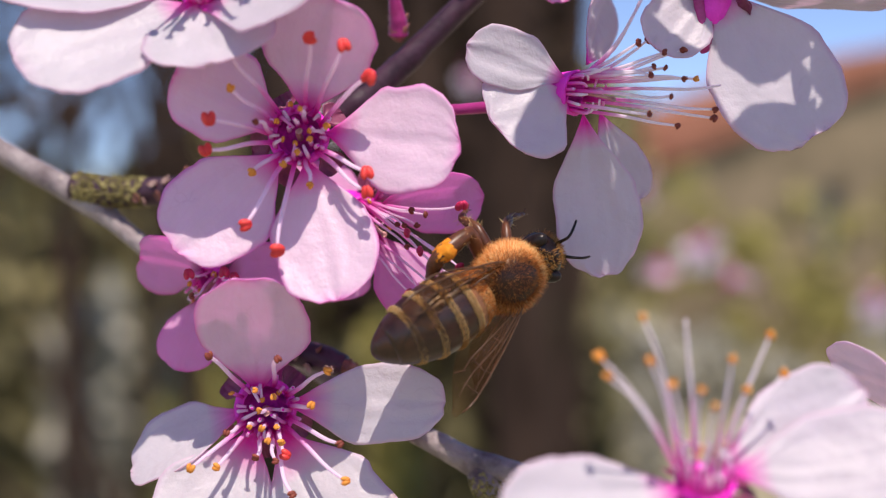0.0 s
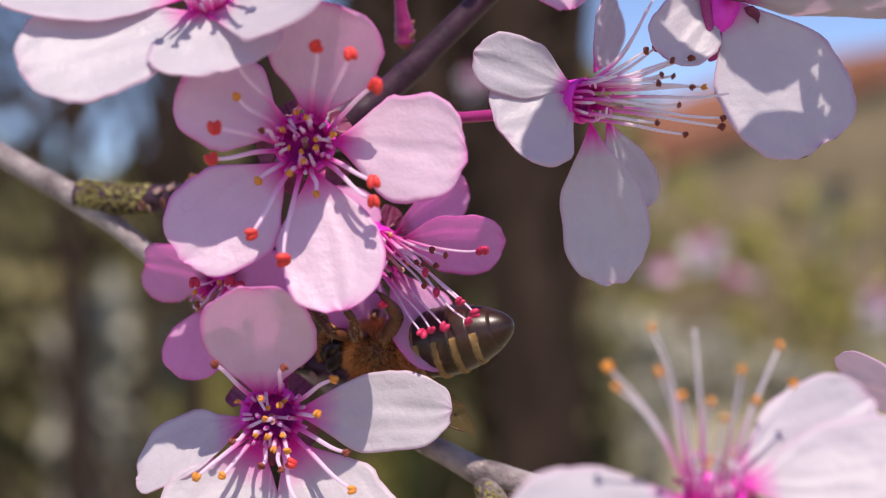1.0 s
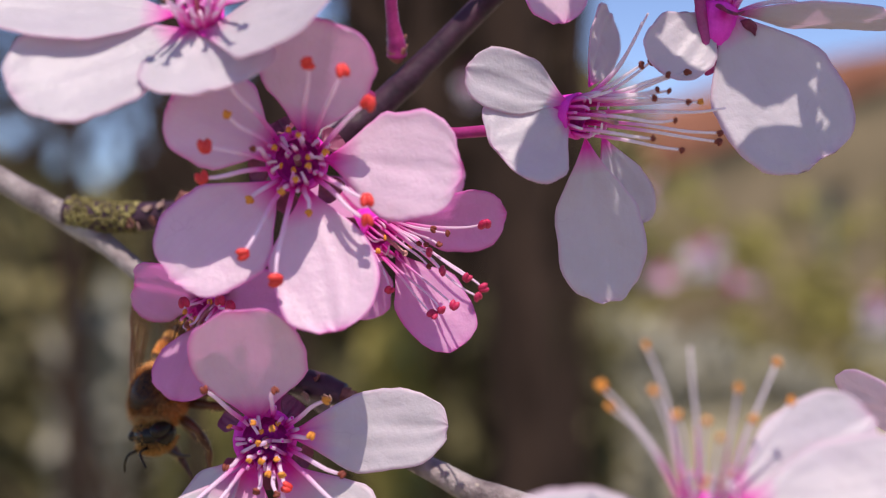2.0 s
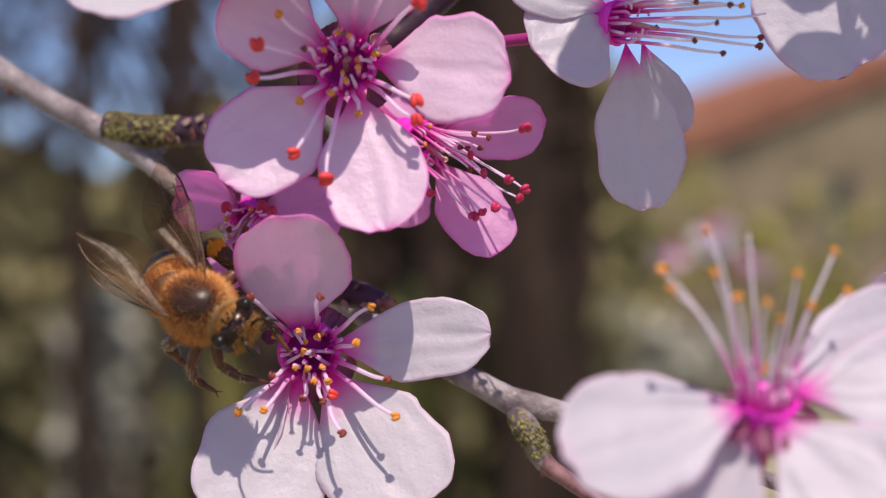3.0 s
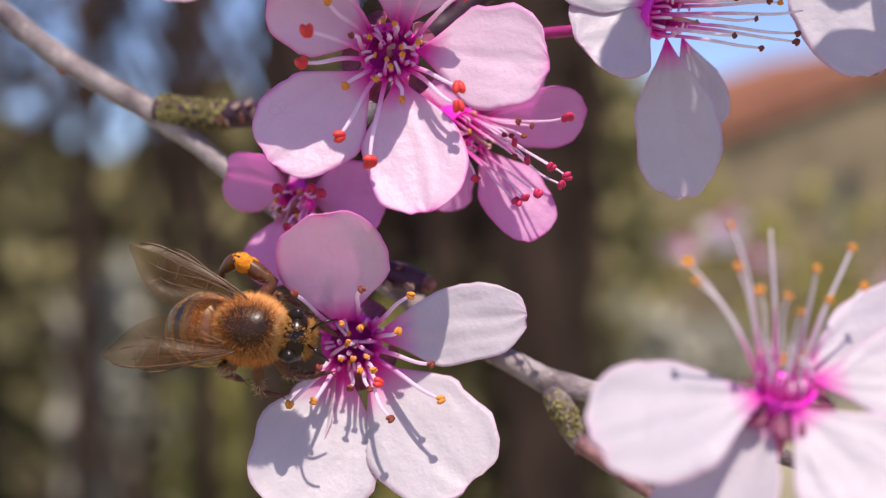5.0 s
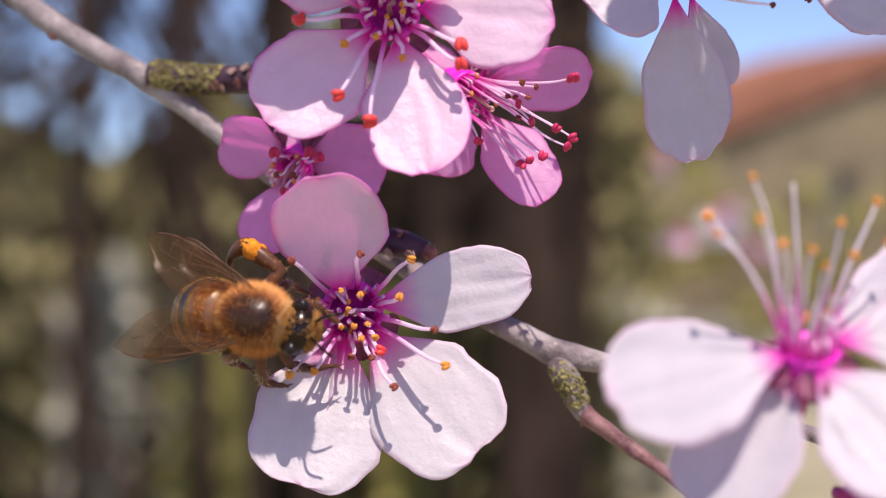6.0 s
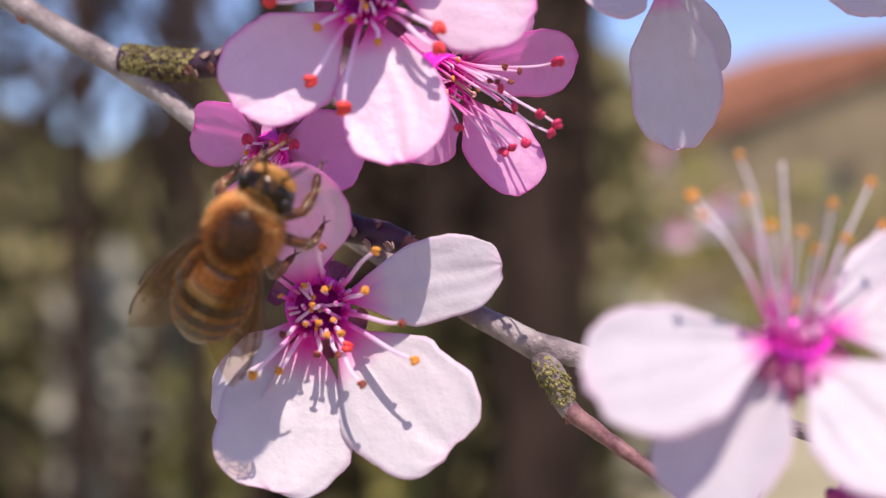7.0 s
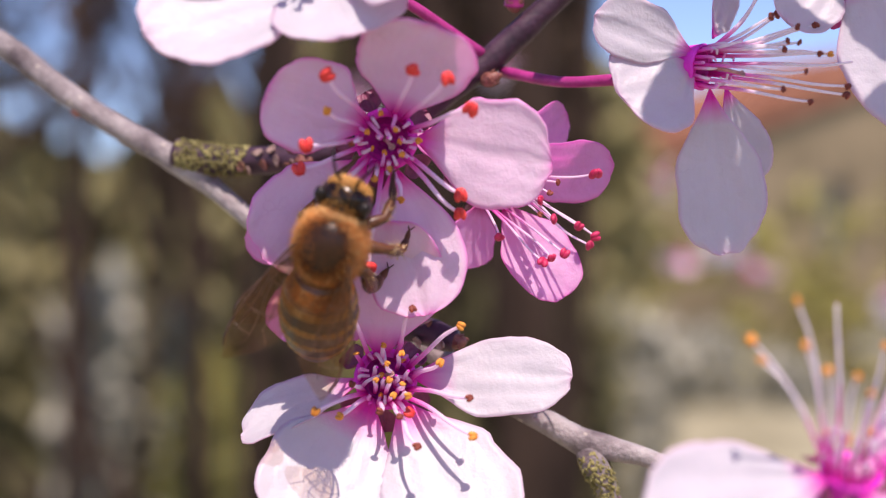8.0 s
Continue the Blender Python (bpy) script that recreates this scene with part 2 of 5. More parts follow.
WING = wing_material()
TRUNK_BARK = grain_material("tree_bark", (0.008, 0.005, 0.004), (0.062, 0.040, 0.030), 9, 0.9, 0.9, 0.02, 0.1, (1, 1, 0.25))
LEAVES = grain_material("hedge_leaves", (0.070, 0.064, 0.028), (0.54, 0.48, 0.23), 5, 0.7, 0.3, 0.01, 0.2)
THICKET = grain_material("bare_thicket", (0.018, 0.012, 0.008), (0.125, 0.084, 0.060), 5, 0.9, 0.3, 0.01, 0.1)
LEAVES_DARK = grain_material("dark_leaves", (0.028, 0.026, 0.013), (0.20, 0.18, 0.085), 5, 0.7, 0.3, 0.01, 0.2)
LEAVES_GREY = grain_material("grey_leaves", (0.20, 0.20, 0.15), (0.46, 0.44, 0.36), 5, 0.7, 0.3, 0.01, 0.2)
LEAVES_YELLOW = grain_material("yellow_leaves", (0.16, 0.15, 0.04), (0.44, 0.39, 0.13), 5, 0.7, 0.3, 0.01, 0.2)
DRY_GRASS = grain_material("dry_grass_ground", (0.21, 0.19, 0.12), (0.42, 0.38, 0.26), 1.3, 0.95, 0.6, 0.02, 0.1)
PLASTER = grain_material("ochre_plaster", (0.105, 0.088, 0.054), (0.31, 0.245, 0.155), 1.1, 0.9, 0.4, 0.01, 0.1)
ROOF_TILE = grain_material("clay_roof_tile", (0.22, 0.085, 0.05), (0.42, 0.19, 0.12), 1.6, 0.8, 0.5, 0.01, 0.2)
GLASS_DARK = grain_material("window_glass", (0.02, 0.025, 0.035), (0.035, 0.045, 0.06), 2, 0.08, 0.02, 0.001, 0.6)
FRAME_PAINT = grain_material("window_frame_paint", (0.20, 0.19, 0.18), (0.30, 0.29, 0.27), 5, 0.6, 0.1, 0.001)

# ---- building helpers ----


def part(name, bm, material, parent, label="", smooth=True):
    """Links a bmesh as one mesh object under a thing or under a part."""
    me = bpy.data.meshes.new(name)
    bm.to_mesh(me)
    bm.free()
    if smooth:
        me.shade_smooth()
    return mesh_part(name, me, material, parent, label)


def mesh_part(name, me, material, parent, label=""):
    if material and not me.materials:
        me.materials.append(material)
    ob = new(name, me)
    ob.parent = parent
    return tagged(ob, label)


def spline(points, steps):
    """Catmull-Rom through rows of equal length."""
    p = [np.array(q, float) for q in points]
    p = [2 * p[0] - p[1], *p, 2 * p[-1] - p[-2]]
    rows = []
    for i in range(1, len(p) - 2):
        for k in range(steps):
            t = k / steps
            rows.append(0.5 * (2 * p[i] + (p[i + 1] - p[i - 1]) * t + (2 * p[i - 1] - 5 * p[i] + 4 * p[i + 1] - p[i + 2]) * t * t
                               + (3 * p[i] - p[i - 1] - 3 * p[i + 1] + p[i + 2]) * t ** 3))
    rows.append(p[-2])
    return rows


def tube(bm, rows, sides=8, rough=0.0, freq=600.0, cap=True):
    """A tube along rows of (x, y, z, radius); u runs along it."""
    rows = [np.array(r, float) for r in rows]
    uv = bm.loops.layers.uv.verify()
    rings, side = [], None
    for i, r in enumerate(rows):
        way = Vector(rows[min(i + 1, len(rows) - 1)][:3] - rows[max(i - 1, 0)][:3])
        way.normalize()
        if side is None:
            side = way.orthogonal().normalized()
        side = (side - way * side.dot(way)).normalized()
        other = way.cross(side)
        ring = []
        for k in range(sides):
            a = 2 * math.pi * k / sides
            out = side * math.cos(a) + other * math.sin(a)
            q = Vector(r[:3]) + out * r[3]
            if rough:
                q += out * rough * (noise.noise(q * freq) + 0.5 * noise.noise(q * freq * 2.7))
            ring.append(bm.verts.new(q))
        rings.append(ring)
    for i, (a, b) in enumerate(zip(rings, rings[1:])):
        for k in range(sides):
            f = bm.faces.new((a[k], a[(k + 1) % sides], b[(k + 1) % sides], b[k]))
            for loop, (m, s) in zip(f.loops, ((i, k), (i, k + 1), (i + 1, k + 1), (i + 1, k))):
                loop[uv].uv = (m / (len(rings) - 1), s / sides)
    if cap:
        bm.faces.new(rings[0][::-1])
        bm.faces.new(rings[-1])
    return bm


def blob(bm, centre, radii, turn=None, rings=8, sides=12, rough=0.0, freq=1.0, shape=None):
    """An ellipsoid, with shape(s) scaling its girth from -1 to 1 along its x axis."""
    turn = turn or Matrix.Identity(3)
    centre = Vector(centre)
    loops = []
    for i in range(1, rings):
        a = math.pi * i / rings
        s = -math.cos(a)
        g = math.sin(a) * (shape(s) if shape else 1.0)
        loop = []
        for k in range(sides):
            b = 2 * math.pi * k / sides
            q = Vector((s * radii[0], g * radii[1] * math.cos(b), g * radii[2] * math.sin(b)))
            if rough:
                q *= 1 + rough * noise.noise(q * freq + centre * freq)
            loop.append(bm.verts.new(centre + turn @ q))
        loops.append(loop)
    a, b = bm.verts.new(centre + turn @ Vector((-radii[0], 0, 0))), bm.verts.new(centre + turn @ Vector((radii[0], 0, 0)))
    for k in range(sides):
        j = (k + 1) % sides
        bm.faces.new((a, loops[0][j], loops[0][k]))
        bm.faces.new((b, loops[-1][k], loops[-1][j]))
        for p, q in zip(loops, loops[1:]):
            bm.faces.new((p[k], p[j], q[j], q[k]))
    return bm


def toward(way, up=(0, 0, 1)):
    """A turn whose x axis points along way and whose z axis leans to up."""
    x = Vector(way).normalized()
    z = Vector(up) - x * Vector(up).dot(x)
    z = z.normalized() if z.length > 1e-6 else x.orthogonal().normalized()
    return Matrix((x, z.cross(x), z)).transposed()


# ---- blossoms ----
def petal_mesh(base, tip, width, arch, cup, notch, curl, axis, seed):
    """An obovate petal with a claw, two skins and a rim; lengths in millimetres."""
    base, tip, axis = Vector(base), Vector(tip), Vector(axis).normalized()
    way = tip - base
    length = way.length
    way.normalize()
    n = (axis - way * axis.dot(way)).normalized()
    side = way.cross(n)
    nu, nv = 28, 20
    r = random.Random(seed)
    skew, phase = r.uniform(-0.05, 0.05), r.uniform(0, 50)
    bm = bmesh.new()
    uv = bm.loops.layers.uv.new("UVMap")
    coord = {}

    def skin(lift):
        grid = []
        for i in range(nu + 1):
            s = (1 - math.cos(math.pi * i / nu)) / 2
            u = 0.004 + 0.996 * s
            k = u ** 1.38
            girth = max(0.0, 1 - abs(2 * k - 1) ** 2.5) ** 0.48
            claw = 0.20 + 0.80 * min(1, u / 0.42) ** 0.85
            h0 = width / 2 * girth * claw
            row = []
            for j in range(nv + 1):
                v = 2 * j / nv - 1
                h = h0 * (1 + 0.10 * noise.noise(Vector((u * 3.6, phase, 1 if v < 0 else 8))) + 0.035 * noise.noise(Vector((u * 13, phase, 2 if v < 0 else 9))))
                ruffle = 0.16 * noise.noise(Vector((u * 2.2, v * 1.6, phase))) + 0.09 * abs(v) * noise.noise(Vector((u * 7, v * 4, phase + 9)))
                z = arch * 4 * u * (1 - u) * -0.35 + cup * (v * girth) ** 2 * 0.9 * u - curl * u ** 3 + ruffle * width * 0.16
                z += 0.10 * noise.noise(Vector((u * length * 0.35, v * h * 1.1, phase + 20))) + 0.05 * noise.noise(Vector((u * length * 0.9, v * h * 2.1, phase + 30)))
                z += 0.13 * noise.noise(Vector((u * 1.7, v * 3.4, phase + 40))) * min(1, 4 * u)
                z -= 0.10 * math.exp(-(v / 0.10) ** 2) * u * (1 - u) * 3
                across = h * v / (width / 2)
                along = length * u * (1 - notch * math.exp(-(across / 0.35) ** 2) * u ** 4)
                along += length * u * (0.030 * noise.noise(Vector((across * 3.0, phase, 3))) + 0.012 * noise.noise(Vector((across * 11, phase, 5))))
                vert = bm.verts.new((base + way * along + side * (h * v + skew * length * u * u) + n * (z + lift)) * MM)
                coord[vert] = (u, v)
                row.append(vert)
            grid.append(row)
        return grid

    a, b = skin(0.05), skin(-0.05)
    for i in range(nu):
        for j in range(nv):
            bm.faces.new((a[i][j], a[i + 1][j], a[i + 1][j + 1], a[i][j + 1]))
            bm.faces.new((b[i][j], b[i][j + 1], b[i + 1][j + 1], b[i + 1][j]))
    for i in range(nu):
        bm.faces.new((a[i][0], b[i][0], b[i + 1][0], a[i + 1][0]))
        bm.faces.new((a[i][nv], a[i + 1][nv], b[i + 1][nv], b[i][nv]))
    for j in range(nv):
        bm.faces.new((a[0][j], a[0][j + 1], b[0][j + 1], b[0][j]))
        bm.faces.new((a[nu][j], b[nu][j], b[nu][j + 1], a[nu][j + 1]))
    for f in bm.faces:
        for loop in f.loops:
            loop[uv].uv = coord[loop.vert]
    return bm


def anther_mesh(kind):
    """Two pollen sacs side by side, joined along a groove."""
    bm = bmesh.new()
    size = (0.48, 0.30, 0.30, 0.46)[kind]
    for s in (-1, 1):
        blob(bm, (0.0, s * 0.36 * size * MM, 0.02 * MM), (size * 1.04 * MM, size * 0.60 * MM, size * 0.58 * MM), Euler((0, 0, s * 0.22)).to_matrix(), rings=8, sides=9, rough=0.10, freq=3000)
    me = bpy.data.meshes.new("anther")
    bm.to_mesh(me)
    bm.free()
    me.shade_smooth()
    me.materials.append(ANTHERS[kind])
    return me


ANTHER_MESHES = [anther_mesh(k) for k in range(4)]


def blossom(spec, petal, label, filament=FILAMENT, stalk=None, cup=1.5, girth=0.17, sepals=True):
    """A five-petalled plum blossom; its parts are placed in millimetres round its centre."""
    axis = Vector(spec["axis"]).normalized()
    top = new("plum_blossom")
    top.location = ORIGIN + Vector(spec["place"]) * MM
    tagged(top, label, "blossom", "blossoms on the plum branch")
    turn = toward(axis, (0.03, 0.02, 1))
    # the cup: a shallow bowl open towards the axis, with a thick wall
    bm = bmesh.new()
    profile = [(0.25, -2.9), (0.75, -2.7), (1.15, -1.9), (1.45, -1.0), (cup, -0.15), (cup * 1.04, 0.06), (cup * 0.90, 0.10), (cup * 0.74, -0.06)]
    loops = []
    for r, h in profile:
        loops.append([bm.verts.new(turn @ Vector((h * MM, r * MM * math.cos(k * math.pi / 10), r * MM * math.sin(k * math.pi / 10)))) for k in range(20)])
    for a, b in zip(loops, loops[1:]):
        for k in range(20):
            bm.faces.new((a[k], a[(k + 1) % 20], b[(k + 1) % 20], b[k]))
    bm.faces.new(loops[0][::-1])
    calyx = part("calyx", bm, CUP, top, "magenta calyx cup")
    bm = bmesh.new()
    loops = []
    for r, h in [(cup * 0.745, -0.06), (cup * 0.64, -0.5), (cup * 0.46, -1.1), (0.3, -1.5)]:
        loops.append([bm.verts.new(turn @ Vector((h * MM, r * MM * math.cos(k * math.pi / 10), r * MM * math.sin(k * math.pi / 10)))) for k in range(20)])
    for a, b in zip(loops, loops[1:]):
        for k in range(20):
            bm.faces.new((a[k], a[(k + 1) % 20], b[(k + 1) % 20], b[k]))
    bm.faces.new(loops[-1])
    part("throat", bm, CUP_DARK, calyx, "deep magenta throat")
    # sepals lie between the petals, folded back
    angles = sorted(math.atan2((turn.transposed() @ Vector(t)).z, (turn.transposed() @ Vector(t)).y) for b, t, *_ in spec["petals"])
    for k, a in enumerate(angles if sepals else ()):
        b = angles[(k + 1) % 5] + (2 * math.pi if k == 4 else 0)
        mid = (a + b) / 2
        out = turn @ Vector((0, math.cos(mid), math.sin(mid)))
        start, end = out * cup * 0.9 - axis * 0.4, out * (cup + 1.5) - axis * 1.1
        part("sepal", petal_mesh(start, end, 2.0, 0.4, 0.5, 0, 0.3, axis, k), SEPAL, calyx, "dull purple sepal")
    for k, (b, t, w, arch, cupping, notch, curl, *face) in enumerate(spec["petals"]):
        part("petal", petal_mesh(b, t, w, arch, cupping, notch, curl, face or axis, hash((round(t[0] * 10), k)) % 1000), petal, top)
    # stamens: a thread from the cup's rim to its anther
    r = random.Random(len(spec["stamens"]))
    for x, y, z, kind in spec["stamens"]:
        end = Vector((x, y, z))
        flat = end - axis * end.dot(axis)
        start = (flat.normalized() if flat.length > 0.2 else turn @ Vector((0, 1, 0))) * min(cup * 0.8, 0.5 + flat.length * 0.5)
        lean = (end - start)
        m1 = start + lean * 0.35 + axis * lean.length * 0.10
        m2 = start + lean * 0.72 + axis * lean.length * 0.07 + Vector((r.uniform(-.2, .2), 0, r.uniform(-.2, .2)))
        rows = [(*start, girth * 1.05), (*m1, girth), (*m2, girth * 0.85), (*end, girth * 0.62)]
        bm = bmesh.new()
        tube(bm, [np.array(q) * MM for q in spline(rows, 4)], 7)
        stamen = part("stamen", bm, filament, top)
        if kind != 3:
            kind = min(kind, 3)
            tipward = (end - m2).normalized()
            ob = mesh_part("anther", ANTHER_MESHES[kind], None, stamen, ("coral-red anther", "orange anther", "dark maroon anther", "crimson anther")[kind])
            face = toward(tipward.cross(axis) if tipward.cross(axis).length > 0.1 else (1, 0, 0), -Vector((0, 1, 0)))
            spin = Euler((r.uniform(-0.6, 0.6), r.uniform(-0.5, 0.5), r.uniform(-1.2, 1.2))).to_matrix()
            ob.matrix_basis = Matrix.LocRotScale(end * MM, (face @ spin).to_quaternion(), Vector((1, 1, 1)) * r.uniform(0.88, 1.12) * min(1.0, 0.66 + flat.length * 0.07))
    # short threads crowd the throat
    for k in range(18):
        a = k * 2.4
        out = turn @ Vector((0, math.cos(a), math.sin(a)))
        start, end = out * cup * 0.85, out * (cup * r.uniform(0.15, 1.25)) + axis * r.uniform(0.8, 2.2)
        mid = (start + end) / 2 + axis * 0.6 + out * 0.3
        bm = bmesh.new()
        tube(bm, [np.array(q) * MM for q in spline([(*start, girth * 0.95), (*mid, girth * 0.85), (*end, girth * 0.6)], 4)], 6)
        thread = part("stamen", bm, FILAMENT_WINE if k % 2 else filament, top)
        if k % 3 == 0 and sepals:
            ob = mesh_part("anther", ANTHER_MESHES[1], None, thread, "orange anther")
            ob.matrix_basis = Matrix.LocRotScale(end * MM, Euler((r.uniform(0, 3), r.uniform(0, 3), r.uniform(0, 3))).to_quaternion(), Vector((0.72, 0.72, 0.72)))
    bm = bmesh.new()
    tube(bm, [np.array(q) * MM for q in spline([(*(axis * -1.0), 0.25), (*(axis * 1.2), 0.15), (*(axis * 2.6 + Vector((0.3, 0, -0.3))), 0.13), (*(axis * 2.8 + Vector((0.3, 0, -0.3))), 0.24)], 4)], 8)
    part("pistil", bm, PISTIL, top, "pale pinkish pistil")
    if stalk:
        bm = bmesh.new()
        rows = [tuple(np.array(q[:3]) - np.array(spec["place"])) + (q[3],) for q in stalk]
        tube(bm, [np.array(q) * MM for q in spline(rows, 5)], 10, 0.04 * MM, 900)
        part("stalk", bm, STALK, top, "slender wine-red flower stalk")
    return top


BLOOM_A = dict(
    place=(-9.2, -2.2, 7.8), axis=(0, -1, 0.12),
    petals=[
        ((0.5, -0.2, 1.4), (2.4, -6.0, 8.8), 7.6, 0.6, 0.5, 0, -0.3),
        ((-1.2, -0.2, 0.7), (-7.7, -4.0, 4.1), 6.6, 0.5, 0.6, 0, 0.2),
        ((-1.2, -0.2, -1.2), (-8.0, -3.0, -8.0), 7.3, 0.6, 0.6, 0, 0.3),
        ((0.5, -0.2, -1.7), (2.8, -4.2, -11.3), 7.1, 0.6, 0.4, 0, 0.3),
        ((1.8, -0.2, 0.1), (11.0, -3.0, -0.6), 7.5, 0.5, 0.5, 0, 0.3),
    ],
    stamens=[
        (1.4, -6.6, 5.7, 0), (3.6, -6.6, 5.2, 0), (-4.0, -6.1, 5.2, 0), (-4.0, -4.9, 2.7, 1),
        (-5.3, -5.8, 0.6, 0), (-5.8, -4.1, -1.3, 0), (-3.2, -4.1, -6.3, 0), (-1.1, -4.1, -8.0, 0),
        (4.9, -4.1, -2.9, 0), (4.9, -4.1, -4.2, 0), (5.2, -6.1, 3.2, 0), (-2.9, -2.7, -2.7, 1),
        (1.0, -2.7, -3.6, 1), (0.5, -4.0, 1.4, 1), (-2.4, -4.5, 0.5, 2), (1.0, -2.7, -0.5, 1),
        (0.2, -3.1, -1.4, 1), (-0.8, -2.7, -2.2, 1), (2.1, -2.4, 0.4, 1), (-0.4, -2.0, 0.4, 3),
        (1.0, -2.0, 0.4, 3), (-0.0, -3.6, 0.8, 3), (1.5, -2.0, -0.9, 3),
    ])
BLOOM_C = dict(
    place=(-12.0, 2.2, -12.7), axis=(0.05, -1, 0.1),
    petals=[
        ((-0.5, -0.2, 1.1), (-0.7, -7.8, 9.8), 8.0, 0.5, 0.4, 0.0, -0.4),
        ((1.4, -0.2, 0.4), (12.9, -2.8, 1.0), 5.6, 0.5, 0.3, 0, 0.3),
        ((1.1, -0.2, -1.3), (8.0, -5.0, -10.9), 9.0, 0.6, 0.3, 0.06, 0.3),
        ((-0.7, -0.2, -1.5), (-4.5, -5.0, -11.6), 9.6, 0.6, 0.3, 0.03, 0.3),
        ((-1.3, -0.2, -0.1), (-10.2, 0.5, -4.2), 6.1, 0.6, 1, 0, 1, -0.3, -0.8, 0.9),
    ],
    stamens=[
        (-3.3, -6.0, 4.1, 2), (1.4, -6.0, 4.1, 2), (4.8, -5.5, 3.4, 1), (3.7, -4.5, 0.9, 1),
        (5.9, -6.0, -1.5, 2), (6.4, -6.0, -4.0, 1), (2.8, -6.0, -5.1, 2), (-4.2, -6.0, -3.6, 1),
        (-2.6, -5.0, -3.6, 1), (2.0, -4.0, -2.7, 0), (1.4, -4.5, -3.1, 2), (0.0, -4.5, -2.9, 2),
        (0.8, -4.5, -1.7, 1), (1.8, -5.0, -1.7, 1), (0.4, -5.0, -0.8, 1), (0.1, -4.5, 0.4, 1),
        (-0.5, -4.5, -0.8, 1), (-0.3, -4.0, 1.7, 1), (1.0, -4.0, 1.3, 1), (1.3, -4.0, -0.8, 1),
        (-2.1, -4.5, -1.3, 2), (-0.6, -3.0, 0.3, 3), (0.0, -3.0, -0.4, 3), (0.8, -3.0, -0.1, 3),
        (1.6, -3.0, 0.3, 3),
    ])
BLOOM_E = dict(
    place=(-3.8, 5.0, 3.1), axis=(0.55, -0.7, -0.45),
    petals=[
        ((1.1, -0.7, 0.4), (9.1, -2.0, 0.8), 5.4, 0.8, 0.6, 0, 0.6),
        ((1.1, -0.7, -1.3), (5.9, -3.0, -8.2), 5.3, 0.8, 0.6, 0.03, 0.5),
        ((1.0, 0.0, 1.0), (6.5, 1.5, 4.9), 4.7, 0.6, 0.6, 0, 0.8),
        ((-0.4, -0.7, -1.4), (-1.5, 0.0, -6.5), 5.2, 0.6, 0.5, 0, 0.3),
        ((-0.9, 0.7, 0.4), (-4.4, 5.0, 4.6), 5.6, 0.6, 0.5, 0, 0.3),
    ],
    stamens=[
        (3.9, -4.5, 0.1, 2), (4.9, -4.5, -0.2, 2), (7.5, -5.0, 0.4, 4), (4.3, -5.0, -1.0, 2),
        (3.6, -5.5, -1.5, 4), (4.5, -6.0, -2.8, 4), (3.6, -5.5, -2.5, 2), (6.2, -6.5, -3.3, 4),
        (7.3, -7.0, -4.0, 4), (6.9, -7.0, -4.6, 4), (5.3, -6.0, -5.2, 4), (4.4, -6.0, -5.5, 4),
        (3.8, -6.0, -5.8, 4), (0.8, -5.0, -4.1, 4), (3.4, -5.0, -1.0, 2), (2.9, -4.5, -0.9, 2),
    ])
BLOOM_G = dict(
    place=(-16.7, 6.5, -2.6), axis=(-0.35, -0.75, -0.5),
    petals=[
        ((-0.3, -0.7, 0.6), (-5.7, -1.0, 2.0), 5.9, 0.9, 0.8, 0.05, 0.5),
        ((0.7, -0.7, 0.6), (6.9, -1.5, 0.0), 6.7, 0.8, 0.6, 0, 0.5),
        ((-0.3, -0.7, -0.6), (-2.0, -2.5, -6.3), 5.2, 0.8, 0.7, 0, 0.5),
        ((0.7, -0.7, -0.6), (3.0, -1.0, -6.1), 5.5, 0.7, 0.5, 0, 0.3),
        ((0.2, 0.0, 0.6), (0.5, 2.0, 5.0), 5.2, 0.7, 0.5, 0, 0.3),
    ],
    stamens=[
        (-0.9, -5.0, 0.8, 4), (1.5, -4.0, 0.9, 4), (2.3, -4.5, 0.5, 4), (0.7, -5.0, -1.8, 2),
        (-0.1, -5.5, -2.0, 4), (0.4, -4.5, -0.8, 2), (1.3, -5.0, -2.2, 2), (-0.7, -5.0, -0.8, 2),
        (0.3, -5.0, -2.8, 2),
    ])
